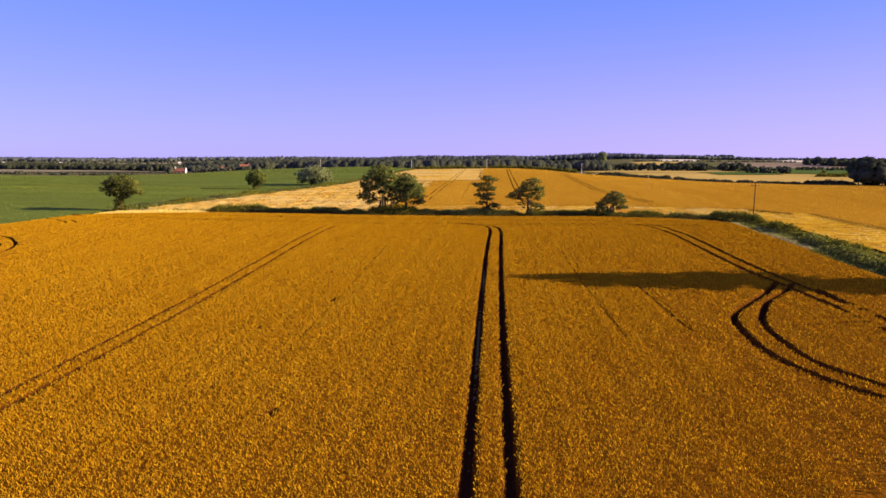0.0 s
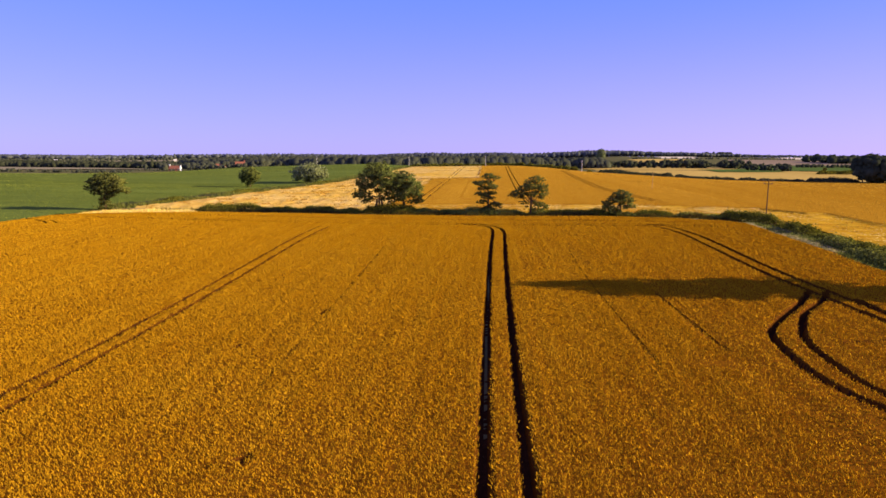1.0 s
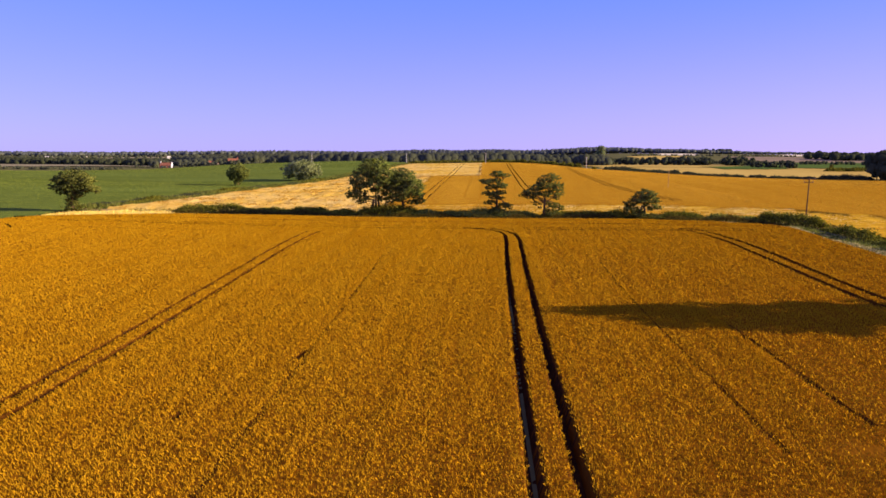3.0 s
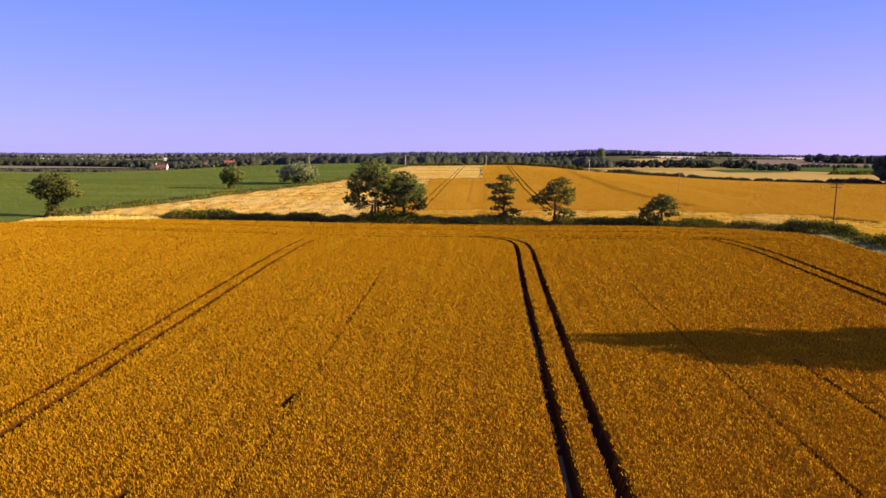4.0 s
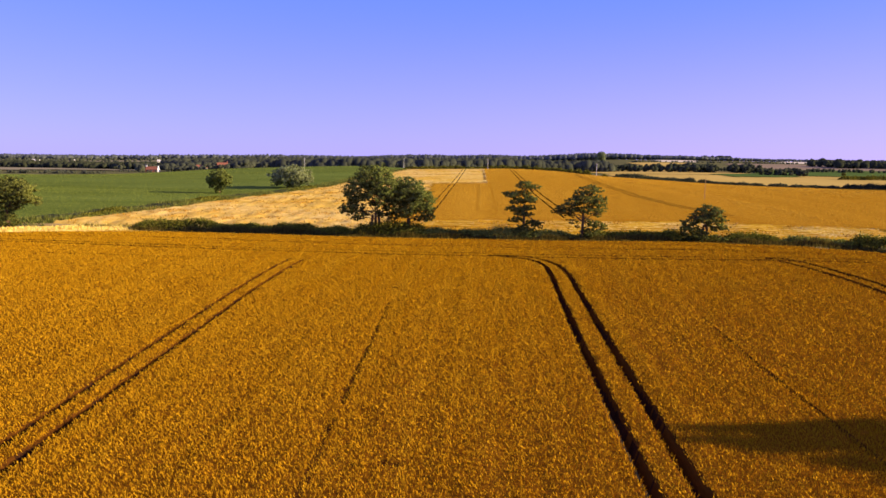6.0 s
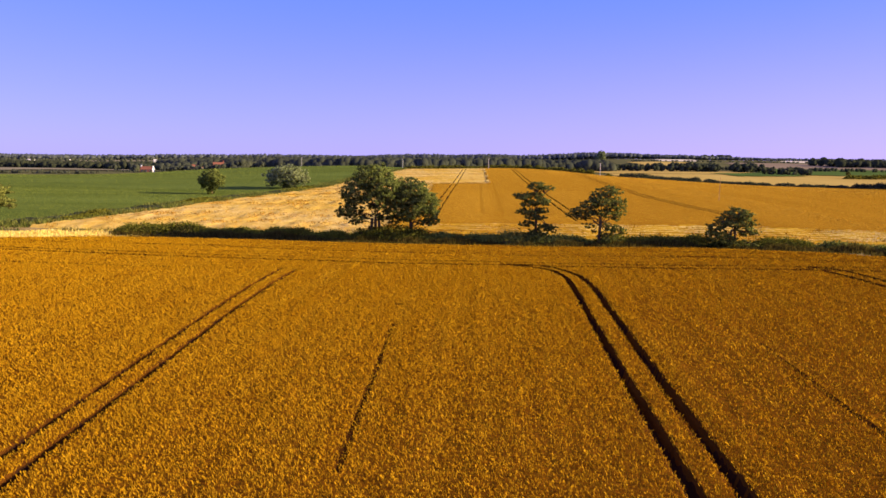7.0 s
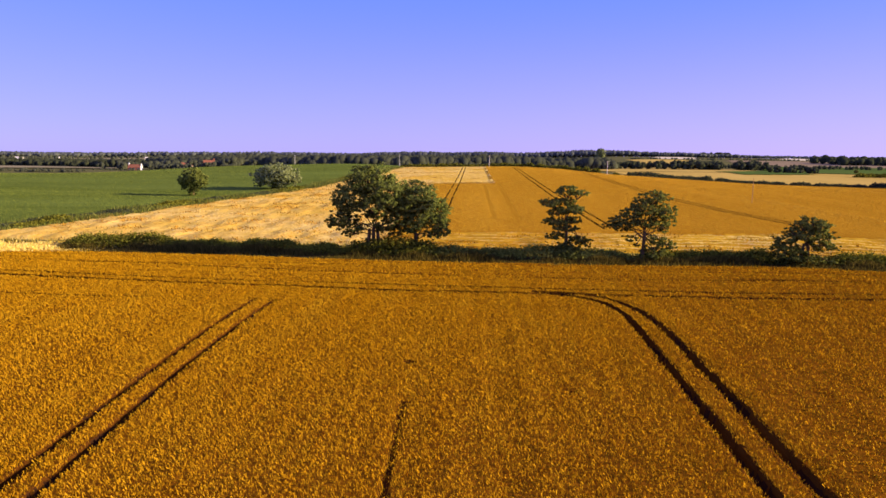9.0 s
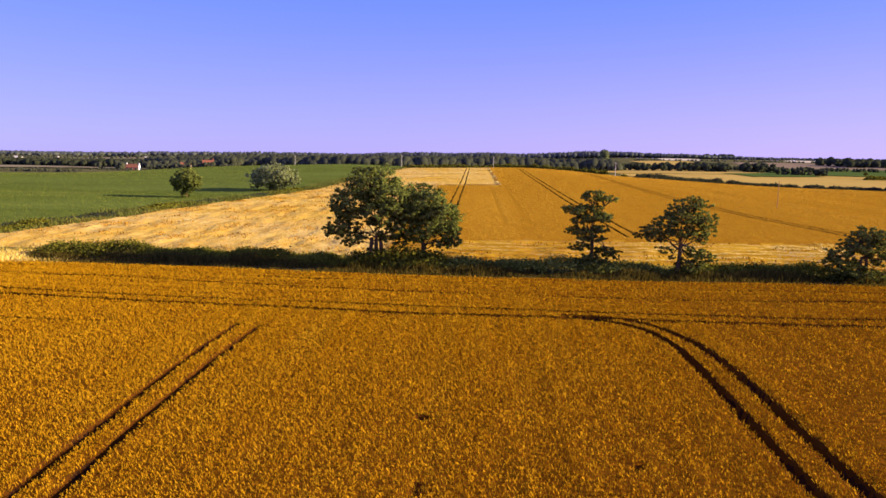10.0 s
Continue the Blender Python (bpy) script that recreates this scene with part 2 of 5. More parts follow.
def grid_sheet(name, xs, ys, height, mat, keep=None):
    X, Y = np.meshgrid(xs, ys)
    Z = height(X, Y)
    nx, ny = len(xs), len(ys)
    i = (np.arange(ny - 1)[:, None] * nx + np.arange(nx - 1)[None, :]).ravel()
    F = np.stack([i, i + 1, i + nx + 1, i + nx], 1)
    V = np.stack([X.ravel(), Y.ravel(), Z.ravel()], 1)
    if keep is not None:
        c = V[F].mean(1)
        F = F[keep(c[:, 0], c[:, 1])]
        used = np.unique(F)
        back = np.zeros(len(V), dtype=np.int64)
        back[used] = np.arange(len(used))
        V, F = V[used], back[F]
    return mesh_of(name, V, F, mat, smooth=True)


def along(line, v, axis=1):
    """The other coordinate of a bent boundary line (list of (x, y)) where its own is v."""
    a = np.array(line, dtype=float)
    return np.interp(v, a[:, axis], a[:, 1 - axis])


def leaves(centres, outward, size, rng, flat=0.5):
    """A diamond of leaf or spray at each centre, turned at random about its outward direction."""
    n = len(centres)
    nor = outward + rng.normal(0, flat, (n, 3))
    nor /= np.linalg.norm(nor, axis=1)[:, None] + 1e-9
    t = np.cross(nor, rng.normal(0, 1, (n, 3)))
    t /= np.linalg.norm(t, axis=1)[:, None] + 1e-9
    b = np.cross(nor, t)
    s = size * rng.uniform(0.6, 1.4, n)[:, None]
    w = s * rng.uniform(0.45, 0.8, n)[:, None]
    fold = nor * s * 0.15
    V = np.stack([centres - t * s, centres - b * w + fold, centres + t * s, centres + b * w + fold], 1).reshape(-1, 3)
    return V, np.arange(4 * n).reshape(-1, 4)


def crown_cloud(blobs, clusters, per, size, rng, spread=0.55):
    """Leaf sprays in clusters over the shells of the given lobes (x, y, z, rx, ry, rz)."""
    out = []
    total = sum(b[3] * b[5] for b in blobs)
    for bx, by, bz, rx, ry, rz in blobs:
        ry *= 1.5
        k = max(4, int(clusters * rx * rz / total))
        d = rng.normal(0, 1, (k, 3))
        d /= np.linalg.norm(d, axis=1)[:, None]
        rad = rng.uniform(0.40, 1.22, k)[:, None] ** 0.8
        c = np.array([bx, by, bz]) + d * rad * np.array([rx, ry, rz])
        cr = 0.72 * spread * rng.uniform(0.5, 1.4, k) * (rx * ry * rz) ** (1 / 3) * 0.55
        off = rng.normal(0, 1, (k, per, 3))
        off *= 0.58 * cr[:, None, None] * rng.uniform(0.6, 1.5, (k, 1, 1))
        off[:, :, 2] *= 0.5
        cen = (c[:, None, :] + off).reshape(-1, 3)
        outw = (off + d[:, None, :] * 0.6 * cr[:, None, None]).reshape(-1, 3)
        outw /= np.linalg.norm(outw, axis=1)[:, None] + 1e-9
        out.append(leaves(cen, outw, size, rng))
    return joined(out)


def crown_normals(verts, faces, blobs):
    """Leaf normals turned towards the outside of the whole crown, so that it has a lit and a shaded side."""
    b = np.array(blobs)
    lo, hi = (b[:, :3] - b[:, 3:]).min(0), (b[:, :3] + b[:, 3:]).max(0)
    out = (verts - (lo + hi) / 2) / (hi - lo) * 2
    out /= np.linalg.norm(out, axis=1)[:, None] + 1e-6
    leaf = np.cross(verts[faces[:, 1]] - verts[faces[:, 0]], verts[faces[:, 2]] - verts[faces[:, 0]])
    leaf /= np.linalg.norm(leaf, axis=1)[:, None] + 1e-9
    nor = 0.6 * out + 0.65 * np.repeat(leaf, faces.shape[1], axis=0)
    return nor / (np.linalg.norm(nor, axis=1)[:, None] + 1e-9)


def tube(points, radii, sides=6):
    """A tapered limb through the points."""
    V, F = [], []
    pts = [Vector(p) for p in points]
    for i, p in enumerate(pts):
        d = (pts[min(i + 1, len(pts) - 1)] - pts[max(i - 1, 0)]).normalized()
        a = d.orthogonal().normalized()
        b = d.cross(a)
        for k in range(sides):
            t = 2 * math.pi * k / sides
            V.append(p + (a * math.cos(t) + b * math.sin(t)) * radii[i])
    for i in range(len(pts) - 1):
        for k in range(sides):
            F.append((i * sides + k, i * sides + (k + 1) % sides, (i + 1) * sides + (k + 1) % sides, (i + 1) * sides + k))
    return np.array([tuple(v) for v in V]), np.array(F)


def limb(a, b, r0, r1, rng, sag=0.12, n=5):
    a, b = np.array(a, float), np.array(b, float)
    length = np.linalg.norm(b - a)
    pts = []
    for i in range(n):
        t = i / (n - 1)
        p = a + (b - a) * t + rng.normal(0, 0.03, 3) * length * (0 < i < n - 1)
        p[2] += sag * length * math.sin(math.pi * t) * 0.5
        pts.append(tuple(p))
    return tube(pts, [r0 + (r1 - r0) * i / (n - 1) for i in range(n)])


# ---- the ground ----
def spaced(lo, hi, fine_lo, fine_hi, fine, coarse):
    a = list(np.arange(fine_lo, fine_hi + 0.1, fine))
    v, s = fine_hi, fine
    while v < hi:
        s = min(s * 1.3, coarse)
        v += s
        a.append(v)
    v, s = fine_lo, fine
    while v > lo:
        s = min(s * 1.3, coarse)
        v -= s
        a.insert(0, v)
    return np.array(a)


ground = new("ground", grid_sheet("ground", spaced(-4200, 4200, -300, 300, 6, 160), spaced(-1500, 4600, -100, 620, 6, 160), lambda x, y: land(x, y), EARTH))
tagged(ground, "dry grassy farmland that rolls gently to the horizon", "ground", kind="structure")

# far edges of the wheat field flown over: front along the hedge, sides
FRONT = [(-96, 137), (-90, 141), (-82, 143.5), (-66, 147.5), (-40, 145.5), (-15, 142.4), (7, 140.8), (23, 140.4), (38, 137), (44, 134), (47, 130), (48, 126)]
RIGHT_EDGE = [(43, -100), (44, 60), (44.6, 80), (45.4, 95), (46.2, 110), (46.8, 130), (47, 150)]
LEFT_EDGE = [(-94, -100), (-94, 120), (-91, 138), (-84, 145), (-84, 160)]


def in_near_field(x, y):
    return (y < along(FRONT, x, 0)) & (x < along(RIGHT_EDGE, y)) & (x > along(LEFT_EDGE, y))


# wheel tracks through the crop: (half width, depth, points)
def curve_through(points, step_len=0.2):
    """A smooth line (Catmull-Rom) through the points, sampled closely."""
    p = np.array(points, dtype=float)
    p = np.vstack([2 * p[0] - p[1], p, 2 * p[-1] - p[-2]])
    out = []
    for i in range(1, len(p) - 2):
        n = max(2, int(np.linalg.norm(p[i + 1] - p[i]) / step_len))
        t = np.linspace(0, 1, n, endpoint=False)[:, None]
        out.append(0.5 * (2 * p[i] + (p[i + 1] - p[i - 1]) * t + (2 * p[i - 1] - 5 * p[i] + 4 * p[i + 1] - p[i + 2]) * t ** 2 + (3 * p[i] - p[i - 1] - 3 * p[i + 1] + p[i + 2]) * t ** 3))
    return np.vstack(out)


TRACKS = []


def wheel_track(half, deep, points):
    """A line pressed into the crop: half its width, its depth as a share of the crop, the points that it runs through."""
    TRACKS.append((half, deep, points))


wheel_track(0.25, 1.0, [(-0.45, -60), (-0.35, 30), (-0.2, 60), (0.1, 90), (0.4, 105), (0.65, 117), (0.3, 121.5), (-1.2, 124.8), (-4, 126.6), (-9, 127.3), (-19, 127.8)])
wheel_track(0.24, 1.0, [(1.5, -60), (1.65, 30), (1.75, 60), (2.1, 90), (2.4, 105), (2.5, 116), (1.9, 121.5), (0.2, 125.2), (-2.5, 127.2), (-6, 127.9)])
wheel_track(0.17, 0.97, [(-28.9, -40), (-28.9, 40), (-29.1, 60), (-29.5, 75), (-30.1, 90), (-30.7, 105), (-30.8, 116), (-30.5, 124.0)])
wheel_track(0.17, 0.97, [(-27.2, -40), (-27.2, 40), (-27.4, 60), (-27.8, 75), (-28.4, 90), (-29.0, 105), (-29.05, 116), (-28.7, 123.6)])
wheel_track(0.24, 0.95, [(32.3, -60), (32.2, 56), (32.2, 62), (31.6, 72), (30.9, 85), (31.2, 105), (31.1, 115), (29.4, 124.5), (27.0, 126.2)])
wheel_track(0.24, 0.95, [(34.3, -60), (34.2, 60), (33.8, 65), (33.3, 74), (32.8, 87), (33.2, 105), (33.0, 115), (31.3, 125.2), (28.5, 127.2)])
wheel_track(0.26, 1.0, [(31.4, 73.5), (29.6, 70.6), (27.1, 67.0), (23.7, 62.3), (21.6, 58.6), (20.8, 54.4), (20.5, 50.3), (21.0, 46.4), (22.5, 42.5), (25.2, 39.0), (28, 36.4), (32, 34)])
wheel_track(0.24, 1.0, [(32.9, 73.2), (30.7, 69.6), (27.3, 65.4), (25.0, 61.0), (23.4, 57.0), (22.8, 52.4), (22.8, 47.6), (24.0, 44.2), (25.8, 41.6), (29, 38.8), (33, 36.8)])
wheel_track(0.20, 0.92, [(-80, 135.5), (-54, 132.2), (-38.6, 130.2), (-28, 129.2), (-19, 127.9), (-8, 127.3), (6.6, 126.2), (14.7, 125.8), (29.3, 125.6), (40, 125)])
wheel_track(0.12, 0.7, [(-80, 137.2), (-54, 134.0), (-38, 132.0), (-26, 131.0), (-12, 129.6), (6.6, 128.1), (14.7, 127.7), (29.3, 127.5), (40, 126.8)])
wheel_track(0.09, 0.32, [(-14.6, 79), (-14.8, 89), (-15.0, 97), (-15.1, 102)])
wheel_track(0.12, 0.40, [(-84, 140.0), (-54, 140.5), (-38, 138.4), (-15, 135.2), (7, 133.6), (23, 133.2), (38, 130.5)])
wheel_track(0.10, 0.35, [(-84, 142.0), (-54, 143.8), (-38, 142.0), (-15, 139.2), (7, 137.6), (23, 137.2), (36, 135)])
wheel_track(0.10, 0.35, [(-70, 126.5), (-50, 124.6), (-40, 124.0)])
wheel_track(0.04, 0.12, [(-14.1, 46), (-14.2, 60), (-14.5, 77)])
wheel_track(0.13, 0.55, [(-18.6, 53.5), (-18.2, 53.9)])
wheel_track(0.14, 0.55, [(-14.7, 62.9), (-14.6, 64.6)])
wheel_track(0.09, 0.32, [(-11.4, 72.3), (-10.6, 72.0)])
wheel_track(0.14, 0.45, [(-6.1, 103.4), (-5.8, 103.7)])
wheel_track(0.20, 0.5, [(-15.5, 108.0), (-15.1, 108.1)])
wheel_track(0.20, 0.5, [(-11.7, 36.6), (-11.5, 37.0)])
wheel_track(0.10, 0.32, [(16.2, 72), (16.4, 66), (16.6, 58), (16.8, 54)])
wheel_track(0.06, 0.26, [(11.0, 98), (10.6, 82), (10.9, 62), (11.2, 51)])
wheel_track(0.10, 0.28, [(26, 56.5), (28, 57.0), (30, 57.4), (31.5, 58)])
wheel_track(0.24, 0.95, [(-86, 108), (-81.3, 105.3), (-78.5, 103.6), (-75.4, 100.4), (-72.6, 97.0), (-70.4, 93.2), (-69.4, 90.0), (-70, 86)])
wheel_track(0.22, 0.9, [(-79, 99.5), (-75.8, 97.6), (-73.6, 94.5), (-72.6, 90.5)])
wheel_track(0.15, 0.7, [(-92, 131.4), (-88.5, 129.7), (-85.2, 127.2), (-82.8, 124.3)])
wheel_track(0.15, 0.7, [(-85.6, 129.6), (-83.0, 127.2), (-80.7, 124.5)])
wheel_track(0.10, 0.5, [(-80.6, 112.2), (-76.0, 114.4), (-72.1, 116.2)])
# distance to the nearest track and its depth, kept on a fine raster of the field
RX0, RY0, RES = -96.0, -20.0, 0.1
RW, RH = 1450, 1680
track_near = np.full((RH, RW), 9.0, dtype=np.float32)
track_deep = np.zeros((RH, RW), dtype=np.float32)
rough_edge = np.random.RandomState(5)
for half, deep, pts in TRACKS:
    for px_, py_ in curve_through(pts):
        i, j = int((px_ - RX0) / RES), int((py_ - RY0) / RES)
        if 12 < i < RW - 12 and 12 < j < RH - 12:
            gx = RX0 + (np.arange(i - 11, i + 12) + 0.5) * RES
            gy = RY0 + (np.arange(j - 11, j + 12) + 0.5) * RES
            d = np.hypot(gx[None, :] - px_, gy[:, None] - py_) - half * rough_edge.uniform(0.85, 1.15)
            cell = track_near[j - 11:j + 12, i - 11:i + 12]
            closer = d < cell
            cell[closer] = d[closer]
            track_deep[j - 11:j + 12, i - 11:i + 12][closer] = deep


def track_at(x, y):
    """Metres outside the nearest track's edge (below 0: in it), and that track's depth."""
    i = np.clip(((x - RX0) / RES).astype(int), 0, RW - 1)
    j = np.clip(((y - RY0) / RES).astype(int), 0, RH - 1)
    return track_near[j, i], track_deep[j, i]


CROP = 0.90


def rows_of_drilling(x, y, seed):
    """Faint ridges that follow the seed drill: along the field, and along the hedge in the headland."""
    headland = step(y + 0.08 * x, 126, 131)
    return (0.8 * smooth_noise(x * 11, y * 0.3, seed) + 0.9 * smooth_noise(x * 3.4, y * 0.12, seed + 5)) * (1 - headland) + smooth_noise(x * 0.25, (y + 0.08 * x) * 3, seed + 1) * headland * 2.6


def canopy(x, y):
    d, deep = track_at(x, y)
    rise = CROP - 0.20 + 0.02 * smooth_noise(x * 1.3, y * 0.5, 3) + 0.025 * rows_of_drilling(x, y, 4)
    return land(x, y) + rise * (1 - deep * (1 - step(d, -0.08, 0.10)))


def track_cell(x, y):
    """Whole-metre cells that hold a piece of track."""
    bx, by = np.floor(x).astype(int), np.floor(y).astype(int)
    return cells_with_track[np.clip(by + 20, 0, 167), np.clip(bx + 96, 0, 144)]


cells_with_track = (track_near.reshape(168, 10, 145, 10).min(axis=(1, 3)) < 0.35)

crop = new("wheat_field", None)
tagged(crop, "ripe golden wheat standing in a wide field with tractor tracks", "wheat field", kind="stuff")
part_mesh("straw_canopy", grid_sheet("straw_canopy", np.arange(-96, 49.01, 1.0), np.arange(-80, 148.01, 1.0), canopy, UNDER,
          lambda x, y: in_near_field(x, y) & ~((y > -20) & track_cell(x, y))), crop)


def bare(x, y):
    d, deep = track_at(x, y)
    return (d < -0.02) & (deep > 0.6)


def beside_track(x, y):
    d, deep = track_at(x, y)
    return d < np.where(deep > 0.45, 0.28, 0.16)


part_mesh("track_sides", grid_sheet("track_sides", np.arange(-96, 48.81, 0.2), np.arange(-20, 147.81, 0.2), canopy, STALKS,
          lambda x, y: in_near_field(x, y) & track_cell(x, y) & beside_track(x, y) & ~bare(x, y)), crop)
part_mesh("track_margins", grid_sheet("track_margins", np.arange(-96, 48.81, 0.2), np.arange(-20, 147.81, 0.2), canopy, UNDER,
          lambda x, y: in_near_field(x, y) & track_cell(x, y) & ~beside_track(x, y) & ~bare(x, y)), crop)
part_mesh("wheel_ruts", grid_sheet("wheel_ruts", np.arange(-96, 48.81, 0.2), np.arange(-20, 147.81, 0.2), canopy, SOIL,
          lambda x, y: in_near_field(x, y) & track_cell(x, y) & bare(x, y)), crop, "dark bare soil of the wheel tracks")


def ears(x, y, rng, width, tall, lean=0.35, gap=0.0):
    """Single ears on their straws: narrow blades that stand out of the canopy, thinner where the stand is patchy."""
    n = len(x)
    d, deep = track_at(x, y)
    ok = (d > 0.07 + rng.uniform(0, 0.05, n)) | ((deep < 0.5) & (rng.uniform(0, 1, n) < 0.7))
    thin = np.exp(-((x - 15.2) / 2.0) ** 2 - ((y - 51.4) / 1.1) ** 2)      # fewer ears in one small patch
    ok &= rng.uniform(0, 1, n) > 0.97 * thin
    ok &= smooth_noise(x * 9, y * 7, 14) + 0.5 * rows_of_drilling(x, y, 8) > gap + rng.normal(0, 0.35, n)
    x, y = x[ok], y[ok]
    n = len(x)
    base = canopy(x, y) - 0.08
    a = rng.uniform(0, 2 * np.pi, n)
    w = width * rng.uniform(0.6, 1.4, n)
    h = tall * rng.uniform(0.70, 1.22, n) * (1 + 0.09 * rows_of_drilling(x, y, 8) + 0.03 * smooth_noise(x * 5, y * 3, 15))
    V = np.zeros((n, 3, 3))
    tx, ty = rng.normal(-0.03, lean * tall, n), rng.normal(-0.01, lean * tall, n)
    cx, cy = np.cos(a) * w, np.sin(a) * w
    V[:, 0] = np.stack([x, y, base], 1)
    V[:, 1] = np.stack([x + tx + cx, y + ty + cy, base + h * rng.uniform(0.7, 1.0, n)], 1)
    V[:, 2] = np.stack([x + tx - cx, y + ty - cy, base + h], 1)
    # normals that turn round the ear, as on a plump spike
    out, side = np.stack([np.sin(a), -np.cos(a), np.full(n, -0.10)], 1), np.stack([np.cos(a), np.sin(a), np.zeros(n)], 1)
    N = np.stack([out, 0.62 * out + 0.78 * side, 0.62 * out - 0.78 * side], 1)
    return V.reshape(-1, 3), np.arange(n * 3).reshape(-1, 3), N.reshape(-1, 3)


def ear_mesh(*what):
    verts, faces, normals = ears(*what)
    return mesh_of("wheat_ears", verts, faces, STRAW, normals=normals)


# (x from, x to, y from, y to, ears a square metre, half width of an ear): fine below the drone's line, coarser off it
rng = np.random.RandomState(11)
for x0, x1, y0, y1, thick, w in ((-34, 4, 20, 132, 160, 0.0145), (4, 16, 20, 84, 160, 0.0145), (4, 16, 84, 148, 75, 0.023), (-34, 4, 132, 148, 75, 0.023), (-62, -34, 30, 148, 96, 0.0205), (16, 34, 30, 148, 70, 0.024), (-96, -62, 60, 148, 60, 0.027), (34, 48, 42, 140, 50, 0.032)):
    count = int((x1 - x0) * (y1 - y0) * thick)
    ex, ey = rng.uniform(x0, x1, count), rng.uniform(y0, y1, count)
    seen = in_near_field(ex, ey) & (ex > -0.80 * ey - 2) & (ex < 0.66 * ey + 2)
    part_mesh("wheat_ears", ear_mesh(ex[seen], ey[seen], rng, w, 0.22, 0.28, -1.5), crop)

def strip(name, line, half, mat, lift=0.05, wobble=0.4, seed=0, n=None):
    """A band of ground cover along a line, with uneven edges."""
    c = curve_through(line, 1.0)
    t = np.gradient(c, axis=0)
    t /= np.linalg.norm(t, axis=1)[:, None]
    side = np.stack([-t[:, 1], t[:, 0]], 1)
    k = 7
    V = []
    for i in range(k):
        u = -1 + 2 * i / (k - 1)
        w = half + wobble * smooth_noise(c[:, 0] * 1.5 + seed, c[:, 1] * 1.5 + 10 * np.sign(u), 50 + seed)
        p = c + side * (u * w)[:, None]
        z = land(p[:, 0], p[:, 1]) + lift * (1 - 0.9 * abs(u)) + 0.06 * smooth_noise(p[:, 0] * 3, p[:, 1] * 3, 51)
        V.append(np.column_stack([p, z + 0.02]))
    m = len(c)
    V = np.stack(V, 1).reshape(-1, 3)
    i = (np.arange(m - 1)[:, None] * k + np.arange(k - 1)[None, :]).ravel()
    return mesh_of(name, V, np.stack([i, i + 1, i + k + 1, i + k], 1), mat, smooth=True)


count = 90000      # what lies beside and behind the drone's line of sight
ex, ey = rng.uniform(-94, 44, count), rng.uniform(-20, 90, count)
dense = (ex > -0.80 * ey - 2) & (ex < 0.66 * ey + 2) & (ey > np.select([ex < -62, ex < -34, ex < 16, ex < 34], [60, 30, 20, 30], 42))
seen = in_near_field(ex, ey) & ~dense
part_mesh("wheat_ears", ear_mesh(ex[seen], ey[seen], rng, 0.09, 0.26, 0.30, -1.5), crop)

# ---- the wheat field beyond the hedge ----
F2_LEFT = [(-86, 90), (-86, 160), (-78, 191), (-72, 234), (-60, 286), (-55, 380), (-53, 470)]
F2_FRONT = [(-90, 160.5), (-53, 160.5), (-30, 158.5), (-9, 154.5), (23, 152.5), (47, 147), (54, 142), (56.5, 136), (56.8, 20), (400, 10)]
F2_BACK = [(-60, 470), (20, 470), (42, 432), (57, 394), (64, 390.5), (110, 399), (155, 394), (183, 396), (215, 393), (430, 385)]


def in_field_two(x, y):
    behind = np.where(x < 56.5, y > along(F2_FRONT[:8], x, 0), True)
    return behind & (y < along(F2_BACK, x, 0)) & (x > along(F2_LEFT, y))


def lodged_at(x, y):
    """1 where wind and rain have laid the wheat flat."""
    wob = 2.5 * smooth_noise(x * 0.35, y * 0.35, 21)
    left = step(-24 + wob * 0.6 - x, -1, 2)
    front = step(along([(-90, 170), (34, 168.3), (60, 160), (69, 146), (70.5, 120), (70.5, 0), (71, -40)], x, 0) + wob * 0.5 - y, -1, 1) * (x < 69)
    side = step(70 + wob * 0.6 - x, -1, 1) * (x > 50) * (y < 150)
    far_patch = step(x, -36, -33) * step(-4.4 - x + 0.0 * y, -0.2, 0.2) * step(y, 291, 294)
    return np.maximum.reduce([left, front, side, far_patch])


F2_TRACKS = []
F2_TRACKS.append((0.45, ((-18.7, 172), (-17.6, 330), (-17.2, 455))))
F2_TRACKS.append((0.45, ((-16.9, 172), (-15.9, 330), (-15.6, 455))))
F2_TRACKS.append((0.45, ((9.3, 172), (8.9, 230), (9.8, 330), (11.4, 450))))
F2_TRACKS.append((0.45, ((11.1, 172), (10.7, 230), (11.6, 330), (13.2, 450))))
F2_TRACKS.append((0.66, ((41.6, 177), (38.2, 200), (35.7, 230), (37.5, 300), (40, 350), (42, 400))))
F2_TRACKS.append((0.66, ((43.4, 177), (40.0, 200), (37.6, 230), (39.4, 300), (42, 350), (44, 400))))
F2_TRACKS.append((0.9, ((-7.6, 186), (-7.7, 275), (-8, 290))))
F2_TRACKS.append((0.93, ((-3.4, 184), (-3.1, 284), (-3, 290))))


def far_rut(x, y):
    hit = np.zeros(np.shape(x), dtype=bool)
    for low, line in F2_TRACKS[:4]:
        hit |= (y > line[0][1]) & (y < line[-1][1]) & (np.abs(x - along(line, y)) < 0.22)
    return hit & ((lodged_at(x, y) < 0.5) | (y > 285))


def laid_rows(x, y):
    """1 on the bright combed rows of laid wheat along the hedge, 0 between them."""
    away = y - along(F2_FRONT[:8], np.clip(x, -90, 56), 0)
    return 0.5 + 0.5 * np.sin(2 * np.pi * away / 2.7 + 1.1 * smooth_noise(x * 0.22, y * 0.22, 36)) + 0.35 * smooth_noise(x * 0.8, y * 2.2, 37)


